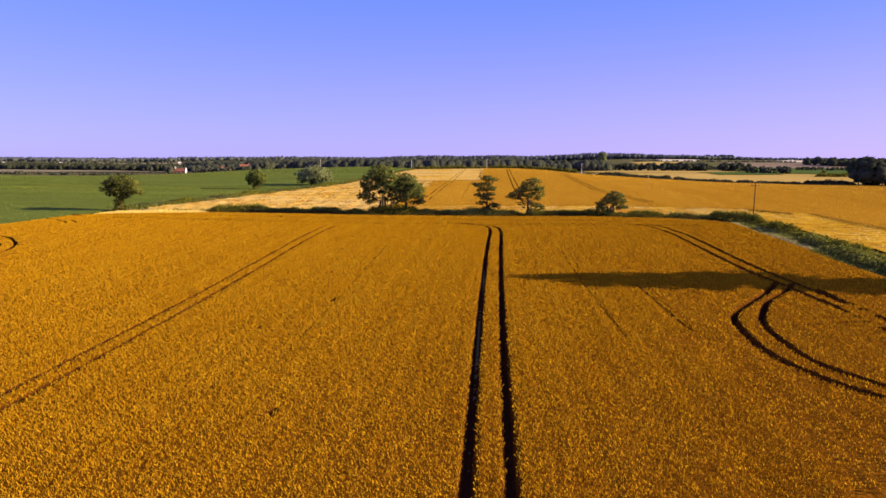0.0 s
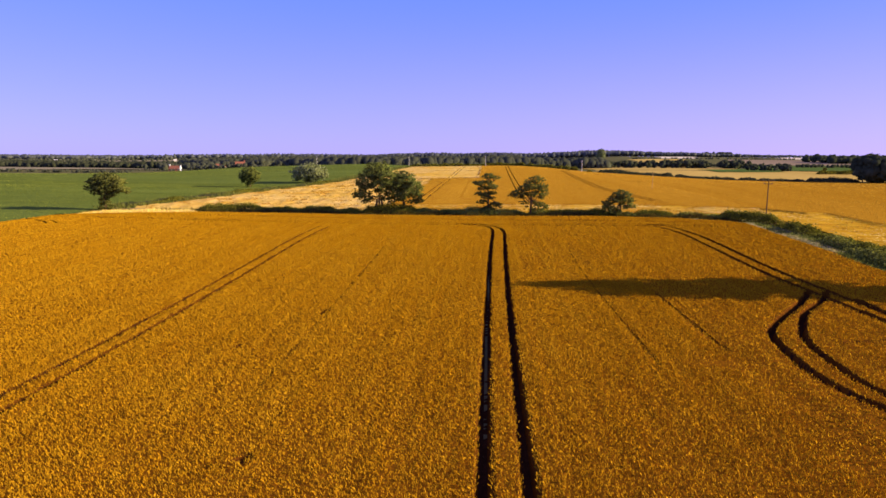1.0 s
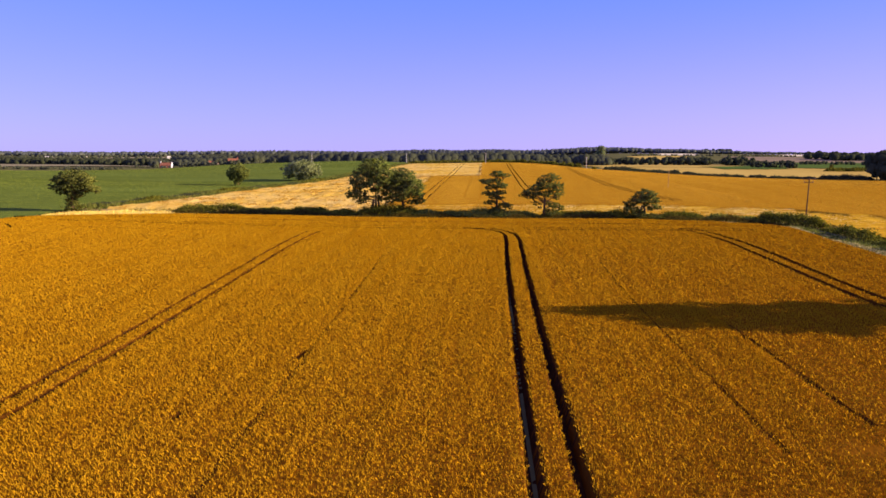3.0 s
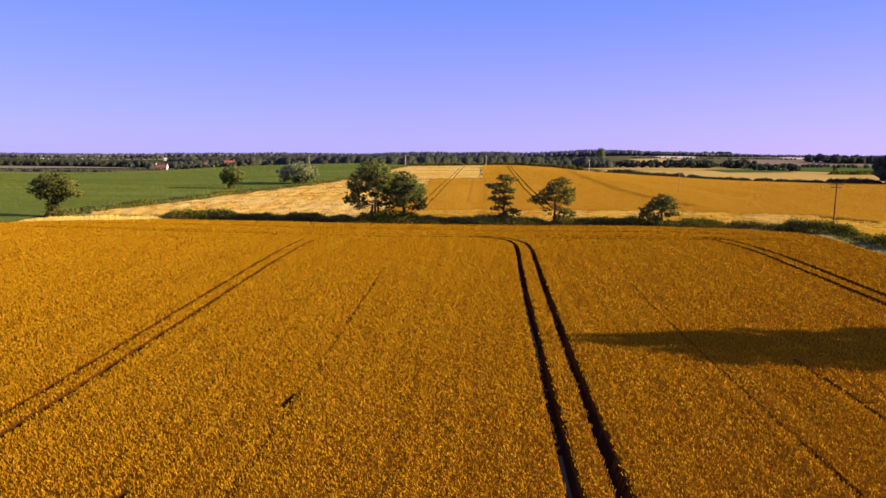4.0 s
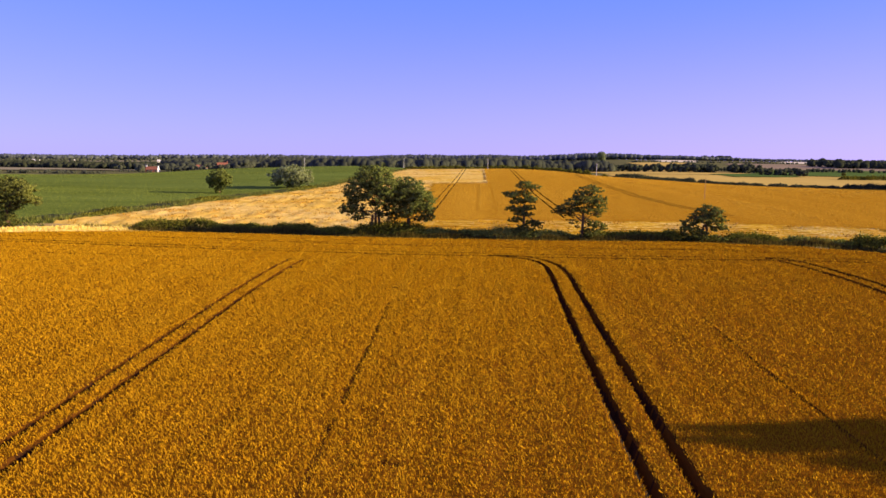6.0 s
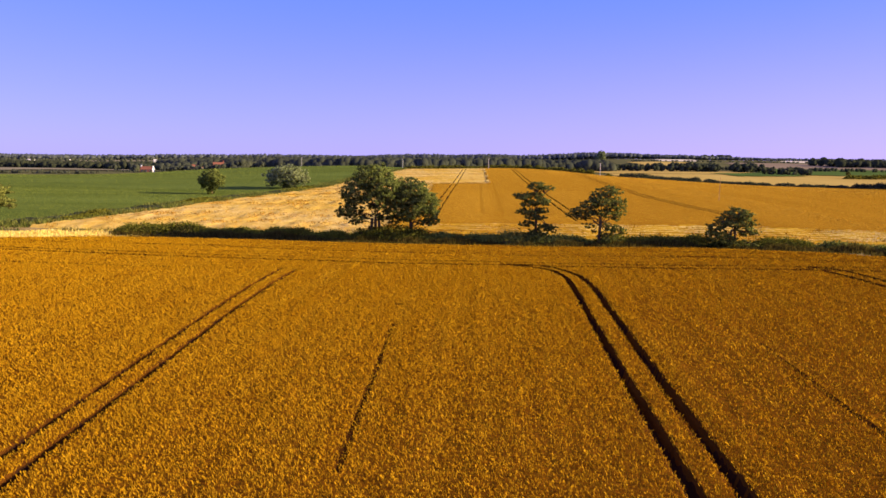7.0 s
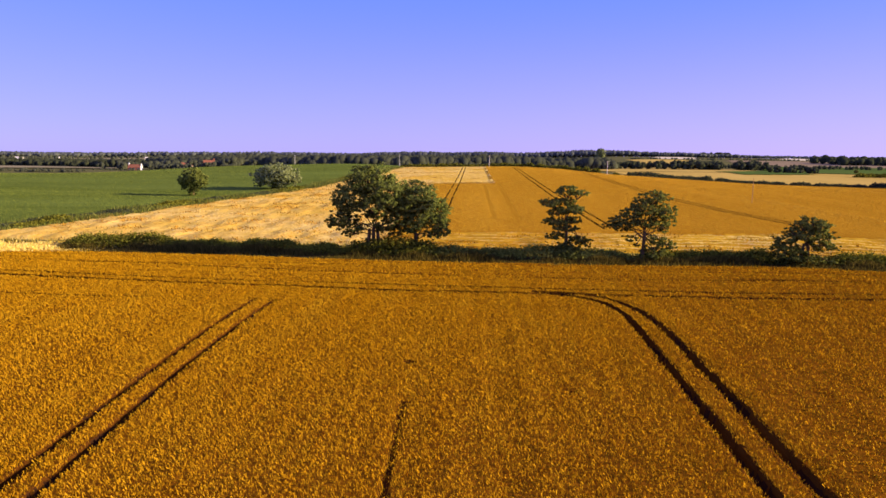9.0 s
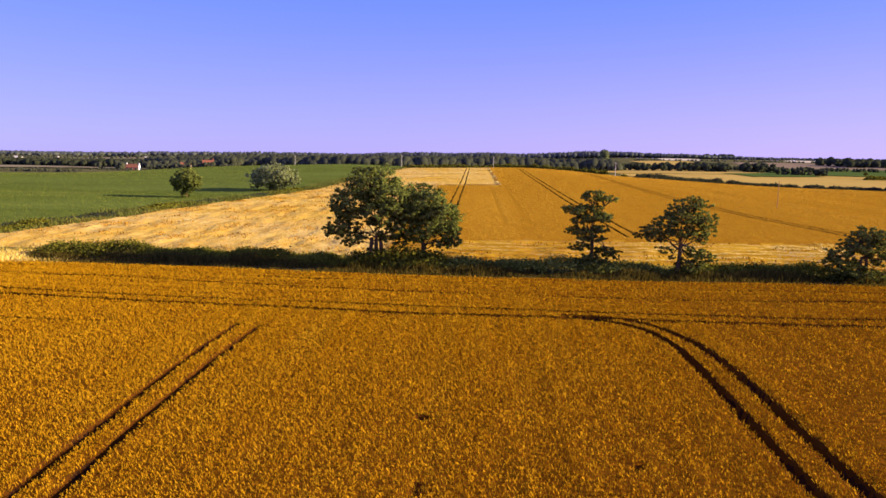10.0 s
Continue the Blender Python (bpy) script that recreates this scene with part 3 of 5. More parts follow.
def field_two(x, y):
    lg = lodged_at(x, y)
    rise = 0.75 + 0.03 * smooth_noise(x, y * 0.3, 31)
    strip_rows = step(175 - y, 0, 2) * step(x, -25, -22)
    swirl = 0.15 * (smooth_noise(x * 1.5, y * 0.9, 33) + 0.75 * smooth_noise(x * 3.6, y * 2.4, 34))
    laid = 0.42 + swirl * (1 - 0.5 * strip_rows) + strip_rows * 0.16 * (laid_rows(x, y) - 0.5)
    laid = np.where(y > 285, np.maximum(laid, 0.62 + 0.4 * (laid - 0.42)), laid)
    cut = np.ones_like(x)
    for low, line in F2_TRACKS:
        inside = (y > line[0][1]) & (y < line[-1][1])
        cut = np.minimum(cut, np.where(inside, low + (1 - low) * step(np.abs(x - along(line, y)), 0.14, 0.24), 1.0))
    front = np.where(x < 56, step(y - along(F2_FRONT[:8], x, 0), 0.0, 1.2), 1.0)
    return land(x, y) + (rise * (1 - lg) + laid * lg) * cut * front - 0.06 * (1 - front)


far_crop = new("wheat_field", None)
tagged(far_crop, "ripe golden wheat behind the hedge, partly laid flat", "wheat field", kind="stuff")
xs = np.unique(np.concatenate([np.arange(-90, 72, 0.6), np.arange(-19.2, -15.1, 0.11), np.arange(8.5, 13.6, 0.11), np.arange(35, 45, 0.22), spaced(72, 430, 72, 74, 2, 8)]))
ys = np.concatenate([np.arange(-40, 90, 4.0), np.arange(90, 146, 1.0), np.arange(146, 182, 0.6), np.arange(182, 300, 1.5), np.arange(300, 475, 3.0)])
part_mesh("standing_wheat", grid_sheet("standing_wheat", xs, ys, field_two, WHEAT_FAR, lambda x, y: in_field_two(x, y) & (lodged_at(x, y) < 0.5) & ~far_rut(x, y)), far_crop)
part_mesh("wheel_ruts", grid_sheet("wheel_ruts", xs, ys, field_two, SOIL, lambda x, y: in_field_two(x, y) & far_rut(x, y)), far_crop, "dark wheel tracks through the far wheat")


def front_strip(x, y):
    return (x > -24) & (y < 175)


part_mesh("flattened_rows", grid_sheet("flattened_rows", xs, ys, field_two, LODGED_ROWS, lambda x, y: in_field_two(x, y) & (lodged_at(x, y) >= 0.5) & ~far_rut(x, y) & front_strip(x, y)), far_crop, "bright rows of laid wheat behind the hedge")
part_mesh("flattened_wheat", grid_sheet("flattened_wheat", xs, ys, field_two, LODGED, lambda x, y: in_field_two(x, y) & (lodged_at(x, y) >= 0.5) & ~far_rut(x, y) & ~front_strip(x, y)), far_crop, "pale wheat laid flat by weather")

def tufts_at(x, y, base, rng, tall, width):
    """Leaning single blades on a given surface."""
    n = len(x)
    a, h = rng.uniform(0, 2 * np.pi, n), tall * rng.uniform(0.5, 1.2, n)
    V = np.zeros((n, 3, 3))
    V[:, 0] = np.stack([x - np.cos(a) * width, y - np.sin(a) * width, base - 0.05], 1)
    V[:, 1] = np.stack([x + np.cos(a) * width, y + np.sin(a) * width, base - 0.05], 1)
    V[:, 2] = np.stack([x + rng.normal(-0.1, 0.2, n), y + rng.normal(0, 0.2, n), base + h], 1)
    return V.reshape(-1, 3), np.arange(n * 3).reshape(-1, 3)


def laid_straw(x, y, rng, length, width):
    """Swaths of straw pressed over by the wind, turning slowly from place to place."""
    n = len(x)
    turn = 2.2 * smooth_noise(x * 0.45, y * 0.45, 91) + rng.normal(0, 0.5, n)
    along_x, along_y = np.cos(turn) * length * rng.uniform(0.5, 1.3, n), np.sin(turn) * length * rng.uniform(0.5, 1.3, n)
    base = field_two(x, y)
    w = width * rng.uniform(0.6, 1.4, n)
    sx, sy = -np.sin(turn) * w, np.cos(turn) * w
    V = np.zeros((n, 3, 3))
    V[:, 0] = np.stack([x - sx, y - sy, base - 0.03], 1)
    V[:, 1] = np.stack([x + sx, y + sy, base - 0.03], 1)
    V[:, 2] = np.stack([x + along_x, y + along_y, base + rng.uniform(0.0, 0.13, n) * np.clip(1 + smooth_noise(x * 0.8, y * 0.8, 92), 0.2, 2)], 1)
    return V.reshape(-1, 3), np.arange(n * 3).reshape(-1, 3)


rng = np.random.RandomState(19)
for x0, x1, y0, y1, count, length, width in ((-86, 72, 90, 176, 60000, 0.7, 0.09), (-26, 60, 150, 176, 70000, 0.8, 0.05), (-82, -20, 170, 300, 50000, 0.9, 0.12), (-62, -3, 290, 470, 24000, 1.3, 0.20)):
    ex, ey = rng.uniform(x0, x1, count), rng.uniform(y0, y1, count)
    ok = in_field_two(ex, ey)
    ex, ey = ex[ok], ey[ok]
    ok = (lodged_at(ex, ey) > 0.5) & ~far_rut(ex, ey) & ~far_rut(ex + 0.4, ey) & ~far_rut(ex - 0.4, ey)
    ok &= np.where(front_strip(ex, ey), laid_rows(ex, ey) > 0.58, smooth_noise(ex * 1.5, ey * 0.9, 33) > -0.15)
    part_mesh("laid_straw", mesh_of("laid_straw", *laid_straw(ex[ok], ey[ok], rng, length, width), LAID), far_crop)

for x0, x1, y0, y1 in ((-5.0, -4.3, 291, 456), (-34, -4.4, 291.4, 292.6)):
    ex, ey = rng.uniform(x0, x1, 2200), rng.uniform(y0, y1, 2200)
    edge_v, edge_f = laid_straw(ex, ey, rng, 0.8, 0.16)
    edge_v[:, 2] += 0.16
    part_mesh("laid_straw", mesh_of("laid_straw", edge_v, edge_f, LAID), far_crop, "bright straw along the edge of the laid wheat")

# ears of the standing wheat, larger where they are far off
for x0, x1, y0, y1, thick, w in ((-26, 60, 160, 250, 15.0, 0.042), (-26, 62, 250, 470, 4.0, 0.09), (55, 235, 30, 400, 2.6, 0.10)):
    count = int((x1 - x0) * (y1 - y0) * thick)
    ex, ey = rng.uniform(x0, x1, count), rng.uniform(y0, y1, count)
    ok = in_field_two(ex, ey) & (ex < 0.75 * ey + 15)
    ex, ey = ex[ok], ey[ok]
    ok = (lodged_at(ex, ey) < 0.5) & ~far_rut(ex, ey)
    for low, line in F2_TRACKS[4:]:
        ok &= ~((ey > line[0][1]) & (ey < line[-1][1]) & (np.abs(ex - along(line, ey)) < 0.42))
    part_mesh("wheat_ears", mesh_of("wheat_ears", *tufts_at(ex[ok], ey[ok], field_two(ex[ok], ey[ok]) - 0.05, rng, 0.20, w), STRAW_FAR), far_crop)

# single stalks and tufts still standing in the laid wheat
ex, ey = rng.uniform(-84, 72, 60000), rng.uniform(150, 300, 60000)
ok = in_field_two(ex, ey)
ex, ey = ex[ok], ey[ok]
ok = (lodged_at(ex, ey) > 0.5) & (smooth_noise(ex * 0.9, ey * 1.6, 95) > 0.42)
part_mesh("standing_tufts", mesh_of("standing_tufts", *tufts_at(ex[ok], ey[ok], field_two(ex[ok], ey[ok]), rng, 0.34, 0.09), WHEAT_FAR), far_crop)

# ---- green field ----
G_RIGHT = [(-95, -100), (-95.5, 120), (-93, 140), (-91, 160), (-84, 185), (-77, 234), (-65, 286), (-59.5, 380), (-57.5, 470), (-57, 560)]
G_BACK = [(-420, 470), (-290, 540), (-180, 560), (-50, 560)]
def green_top(x, y):
    return land(x, y) + 0.40 + 0.08 * smooth_noise(x * 0.25, y * 0.6, 41)


def in_green(x, y):
    return (x < along(G_RIGHT, y)) & (y < along(G_BACK, x, 0))


green = new("green_field", None)
tagged(green, "even green crop in a flat field beside the wheat", "crop field", kind="stuff")
part_mesh("crop_canopy", grid_sheet("crop_canopy", spaced(-420, -56, -130, -56, 3, 12), np.arange(-60, 562, 4.0), green_top, GREEN_CROP, in_green), green)
for x0, x1, y0, y1, count, w in ((-180, -60, 90, 260, 90000, 0.055), (-400, -56, 200, 560, 90000, 0.14)):
    ex, ey = rng.uniform(x0, x1, count), rng.uniform(y0, y1, count)
    ok = in_green(ex, ey) & (ex > -0.85 * ey - 25)
    ex, ey = ex[ok], ey[ok]
    part_mesh("crop_leaves", mesh_of("crop_leaves", *tufts_at(ex, ey, green_top(ex, ey), rng, 0.17, w), GREEN_BLADES), green)

# ---- rough grass margins and the sandy corner track ----
def tussocks(line, half, count, tall, rng, width=0.08):
    """Blades of long grass scattered along a line."""
    c = curve_through(line, 0.5)
    k = rng.randint(0, len(c), count)
    x, y = c[k, 0] + rng.normal(0, half * 0.55, count), c[k, 1] + rng.normal(0, half * 0.55, count)
    clump = np.clip(0.75 + 0.6 * smooth_noise(x * 1.2, y * 1.2, 61), 0.15, 1.6)
    base = land(x, y) - 0.02
    a = rng.uniform(0, 2 * np.pi, count)
    h = tall * clump * rng.uniform(0.5, 1.3, count)
    w = width * rng.uniform(0.6, 1.6, count)
    V = np.zeros((count, 3, 3))
    V[:, 0] = np.stack([x - np.cos(a) * w, y - np.sin(a) * w, base], 1)
    V[:, 1] = np.stack([x + np.cos(a) * w, y + np.sin(a) * w, base], 1)
    V[:, 2] = np.stack([x + rng.normal(0, 0.3, count) * h, y + rng.normal(0, 0.3, count) * h, base + h], 1)
    return V.reshape(-1, 3), np.arange(count * 3).reshape(-1, 3)


rng = np.random.RandomState(23)
def grass_verge(label, line, half, n_blades, tall, grass, turf=GRASS):
    """A strip of turf with loose grass blades along a field edge."""
    verge = new("grass_verge", None)
    tagged(verge, label, "grass verge", kind="stuff")
    part_mesh("turf", strip("turf", line, half, turf, seed=len(label)), verge)
    part_mesh("grass_blades", mesh_of("grass_blades", *tussocks(line, half, n_blades, tall, rng, 0.08 if half < 4 else 0.14), grass), verge)


grass_verge("dull brown grass margin between wheat and hedge", [(-64, 150.8), (-56, 150.4), (-40, 148.7), (-15, 146.0), (7, 145), (23, 144.5), (40, 141.5), (49, 136)], 3.6, 26000, 0.6, BROWN_GRASS, SHADE_TURF)
grass_verge("golden dry grass in the corner of the field", [(-89, 149.5), (-84, 151.2), (-74, 152.8), (-62, 153.2)], 3.8, 9000, 0.5, LAID, SANDY)
grass_verge("tall brownish grass at the foot of the hedge", [(-66, 153.6), (-60, 153.3), (-40, 152.0), (-28, 149.8), (-15, 147.6), (7, 145.9), (23, 145.4), (40, 142.6), (48, 139)], 1.1, 26000, 0.95, BROWN_GRASS, SHADE_TURF)
grass_verge("pale green grass verge beside the wheat", [(48.6, 136), (48.8, 126), (48.4, 110), (47.9, 92), (46.8, 74), (46.5, 40)], 2.4, 16000, 0.55, GREEN_GRASS, GREEN_TURF)
grass_verge("bleached seeding grass along the edge of the wheat", [(36, 138.2), (44, 135.4), (47.4, 131), (48.1, 122), (48.2, 110), (47.9, 100)], 0.8, 6500, 0.55, PALE_BLADES)
grass_verge("yellow grass strip along the far side of the hedge", [(-80, 157.5), (-53, 158.6), (-30, 156.6), (-9, 152.8), (23, 150.8), (44, 146.5), (55, 139), (55.4, 118), (54.6, 90), (54, 50)], 1.9, 8000, 0.6, TUSSOCK)
grass_verge("rough green grass between the green crop and the wheat", [(-91, 160), (-86, 180), (-82, 196), (-76.5, 234), (-64.5, 286), (-58.8, 380), (-56.7, 470)], 4.2, 30000, 1.0, GREEN_GRASS)
grass_verge("yellow grass edge of the far wheat", [(-88, 163), (-81.5, 182), (-77.5, 200), (-72.5, 234), (-60.8, 286), (-55.4, 380), (-53.4, 470)], 1.2, 7000, 0.8, TUSSOCK)

track = new("farm_track", strip("farm_track", [(-102, 160), (-94, 161), (-86, 159.5), (-76, 157.2), (-66, 158.0)], 1.3, SANDY, lift=0.12, seed=3))
tagged(track, "short sandy farm track at the field corner", "farm track", kind="structure")


path = new("grass_path", strip("grass_path", [(8, 142.3), (23, 142.0), (36, 139.4), (44.5, 137.0), (48.6, 133), (50.0, 126), (50.2, 116), (49.8, 104)], 0.34, SANDY, lift=0.16, wobble=0.2, seed=5))
tagged(path, "narrow pale trodden path along the edge of the wheat", "path", kind="structure")


# ---- hedges ----
def hedge(label, line, tall, half, rng, density=60, size=0.26, mat=LEAF_HEDGE, ragged=0.5, gaps=0.0, name="hedge"):
    """A hedgerow: a dark woody core and a ragged skin of leaf sprays."""
    c = curve_through(line, 0.5)
    seg = np.linalg.norm(np.diff(c, axis=0), axis=1).sum()
    n = int(seg * density)
    k = rng.randint(0, len(c), n)
    px_, py_ = c[k, 0], c[k, 1]
    hh = tall * np.clip(1 + ragged * smooth_noise(px_ * 1.1, py_ * 1.1, 71), 0.35, 1.7)
    hh = hh * np.clip(0.35 + np.minimum(k, len(c) - k) * 0.5 / 2.2, 0.35, 1.0)
    ww = half * np.clip(1 + 0.4 * smooth_noise(px_ * 0.9, py_ * 0.9, 72), 0.5, 1.5)
    if gaps:
        hh = hh * np.where(smooth_noise(px_ * 0.22, py_ * 0.22, 73) < -1 + gaps, 0.25, 1.0)
    a = np.arccos(rng.uniform(-1, 1, n)) - np.pi / 2
    u = np.sin(a)
    v = np.cos(a)
    r = rng.uniform(0.65, 1.08, n)
    t = np.gradient(c, axis=0)
    t /= np.linalg.norm(t, axis=1)[:, None]
    sx, sy = -t[k, 1], t[k, 0]
    off = u * ww * r * (1 + 0.3 * (rng.uniform(size=n) < 0.3))
    lump = rng.normal(0, 0.12, n)
    z = land(px_, py_) + np.maximum(0.05, hh * (0.08 + 0.92 * v * r + lump))
    cen = np.stack([px_ + sx * off + rng.normal(0, 0.3, n), py_ + sy * off + rng.normal(0, 0.3, n), z], 1)
    outw = np.stack([sx * u, sy * u, v + 0.15], 1)
    thing = new(name, None)
    tagged(thing, label, "hedge")
    part_mesh("foliage", mesh_of("foliage", *leaves(cen, outw, size, rng, 0.7), mat), thing)
    # woody core
    core, step_k = [], max(1, int(0.7 / 0.5))
    idx = np.arange(0, len(c), step_k)
    for i in idx:
        x, y = c[i]
        h = tall * float(np.clip(1 + ragged * smooth_noise(np.array([x * 1.1]), np.array([y * 1.1]), 71)[0], 0.35, 1.7))
        if gaps and float(smooth_noise(np.array([x * 0.22]), np.array([y * 0.22]), 73)[0]) < -1 + gaps:
            continue
        for _ in range(2):
            z0 = float(land(x, y)) - 0.1
            dx, dy = rng.normal(0, half * 0.35, 2)
            core.append(tube([(x + dx * 0.3, y + dy * 0.3, z0), (x + dx, y + dy, z0 + h * 0.55), (x + dx * 1.6, y + dy * 1.6, z0 + h * 0.85)], (0.06, 0.045, 0.02), 4))
    if core:
        part_mesh("woody_core", mesh_of("woody_core", *joined(core), BARK), thing)["kind"] = "stuff"
    return thing


rng = np.random.RandomState(31)
hedge("overgrown dark green hawthorn hedge behind the wheat", [(-67, 155.0), (-53, 155.8), (-40, 154.4), (-28, 152.0)], 1.2, 1.4, rng, 480, 0.13, ragged=0.7)
hedge("low patchy hedge of brambles between the trees", [(-28, 151.6), (-15, 149.6), (-4, 148.6), (8, 147.8)], 1.1, 1.3, rng, 400, 0.13, mat=LEAF_SCRUB, ragged=0.5)
hedge("dark thicket round the feet of the ash trees", [(-28, 150.2), (-24, 149.6), (-19, 149.4), (-15.5, 149.3)], 2.1, 1.3, rng, 420, 0.13, ragged=0.4)
hedge("dark rounded hawthorn hedge in front of the laid wheat", [(8, 147.9), (16, 147.6), (24.5, 147.2)], 1.4, 1.3, rng, 450, 0.13, ragged=0.35)
hedge("low bramble gap beside the small thorn tree", [(25, 147.0), (31, 146.6)], 0.8, 1.0, rng, 200, 0.18, mat=LEAF_SCRUB, ragged=0.5)
hedge("short dark hawthorn hedge beside the thorn tree", [(30, 146.6), (38, 145.0)], 1.3, 1.2, rng, 450, 0.13, ragged=0.4)
hedge("low olive scrub along the pale path", [(38, 145.0), (44, 143.6), (48.5, 142.2)], 0.8, 1.1, rng, 200, 0.18, mat=LEAF_SCRUB, ragged=0.5)
hedge("thick rounded thorn hedge at the field corner", [(46.0, 141.8), (49.5, 139.8), (52.2, 137), (53.4, 133)], 1.75, 1.6, rng, 560, 0.14, ragged=0.25)
hedge("straggling dark thorn hedge beside the grass verge", [(53.6, 132), (53.5, 120), (53.0, 104), (52.3, 90), (51.9, 76), (51.5, 50), (51.5, 10)], 0.9, 1.15, rng, 300, 0.14, ragged=1.2, gaps=0.45)
hedge("dark bramble clumps spilling over the grass verge", [(52.2, 111), (51.0, 101), (50.0, 91), (49.4, 80), (49.0, 66)], 0.95, 1.5, rng, 260, 0.15, mat=LEAF_SCRUB, ragged=1.0)
for label, line in (("dark bramble thicket beside the green field", [(-87.5, 172), (-85, 184)]), ("low scrub on the bank of the green field", [(-81, 206), (-78, 226)]), ("low scrub beside the willow", [(-70, 258), (-66, 276)]), ("thin scrub along the far bank", [(-62, 320), (-59, 372)])):
    hedge(label, line, 0.9, 1.6, rng, 150, 0.19, mat=LEAF_HEDGE, ragged=0.5, name="scrub")
hedge("long bank of nettles beside the green crop", [(-92, 163), (-87.5, 181), (-84, 194), (-79.5, 226), (-70, 262)], 0.6, 1.8, rng, 200, 0.17, mat=LEAF_CLUMP, ragged=0.35, name="scrub")
hedge("dark hedge on the crest behind the wheat", [(-57, 476), (-20, 477), (20, 476), (43, 438), (53, 405)], 2.0, 1.6, rng, 70, 0.42, ragged=0.4)
hedge("trimmed dark hedge at the edge of the far wheat", [(63.5, 393.5), (86, 398), (109, 402)], 2.2, 1.5, rng, 110, 0.34, mat=LEAF_CLUMP, ragged=0.3)
hedge("long clipped hedge in front of the pale field", [(109.4, 402), (127, 401), (144.3, 399.5)], 2.0, 1.5, rng, 110, 0.34, mat=LEAF_CLUMP, ragged=0.25)
hedge("short clipped hedge in front of the pale field", [(144.8, 399.4), (155.4, 397)], 1.9, 1.4, rng, 110, 0.34, mat=LEAF_CLUMP, ragged=0.25)
hedge("low dark hedge in front of the pale field", [(155.8, 397), (170, 398), (183, 398.5)], 1.8, 1.4, rng, 110, 0.34, mat=LEAF_CLUMP, ragged=0.25)
hedge("rounded dark thorn hedge beside the wood", [(183.5, 398.5), (198, 398), (212, 397)], 2.4, 2.0, rng, 130, 0.38, mat=LEAF_CLUMP, ragged=0.3)
hedge("thick dark hedge across the pale field", [(268, 560), (300, 561), (345, 560)], 2.8, 2.0, rng, 90, 0.45, ragged=0.2)
hedge("small thorn bush on the crest", [(57.5, 392.5), (60, 393)], 2.2, 1.4, rng, 200, 0.34, ragged=0.2, name="bush")


# ---- trees ----
def tree(label, x, y, tall, blobs, leaf, rng, clusters=90, per=70, size=0.22, trunk=0.28, fork=0.35, stems=1, lean=(0, 0), spread=0.55, category="tree"):
    """A tree: trunk with limbs to each lobe of a ragged crown. Lobes are in metres from the foot."""
    thing = new("tree", None)
    z0 = float(land(x, y))
    thing.location = (x, y, z0)
    tagged(thing, label, category)
    wood = []
    fork_at = np.array([lean[0] * fork, lean[1] * fork, tall * fork])
    for s in range(stems):
        ox = (s - (stems - 1) / 2) * 0.8
        wood.append(tube([(ox * 1.2, 0, -0.3), (ox, 0, 0.25), (ox * 0.8 + fork_at[0] * 0.5, fork_at[1] * 0.5, fork_at[2] * 0.5), (fork_at[0] + ox * 0.6, fork_at[1], fork_at[2])],
                         (trunk * 1.5, trunk * 1.1, trunk, trunk * 0.85), 8))
    part_mesh("trunk", mesh_of("trunk", *joined(wood), BARK, True), thing)
    for bx, by, bz, rx, ry, rz in blobs:
        a = fork_at * rng.uniform(0.75, 1.05)
        wood = [limb(a, (bx, by, bz), trunk * 0.30, 0.035, rng)]
        for _ in range(6):
            d = rng.normal(0, 1, 3)
            d /= np.linalg.norm(d)
            s0 = np.array([bx, by, bz]) * 0.75 + a * 0.25
            wood.append(limb(s0, np.array([bx, by, bz]) + d * np.array([rx, ry, rz]) * 0.85, 0.06, 0.015, rng))
        part_mesh("limb", mesh_of("limb", *joined(wood), BARK, True), thing)
    leaf_v, leaf_f = crown_cloud(blobs, int(clusters * 4.4), int(per * 0.27), size * 1.1, rng, spread * 0.60)
    part_mesh("crown", mesh_of("crown", leaf_v, leaf_f, leaf, normals=crown_normals(leaf_v, leaf_f, blobs)), thing)
    return thing


rng = np.random.RandomState(41)
tree("broad dark green ash tree standing in the hedge", -24.0, 150.0, 11.8,
     [(-0.3, 0, 9.6, 2.6, 2.4, 1.9), (-2.6, 0.3, 7.6, 2.3, 2.2, 1.9), (1.8, -0.4, 8.2, 2.5, 2.2, 2.0), (-3.8, 0, 5.0, 1.7, 1.8, 1.2), (0.2, -0.6, 6.2, 2.3, 2.0, 1.4),
      (3.2, 0.2, 6.0, 1.9, 1.8, 1.6), (-1.2, 0.8, 10.8, 1.4, 1.3, 0.9), (-2.4, 0, 3.6, 1.5, 1.5, 0.7), (1.2, 0.3, 4.0, 1.7, 1.4, 0.8), (-0.4, 0.6, 1.2, 1.8, 1.0, 0.9), (-3.0, 0.2, 2.9, 1.0, 0.9, 0.4), (2.6, 0.2, 2.9, 1.0, 0.9, 0.4), (-4.8, 0, 4.2, 1.2, 1.2, 0.7), (-4.2, 0.2, 6.6, 1.1, 1.2, 0.9), (3.6, 0.2, 4.2, 1.3, 1.2, 0.7)],
     LEAF_ASH, rng, 270, 140, 0.11, trunk=0.24, stems=3, fork=0.30)
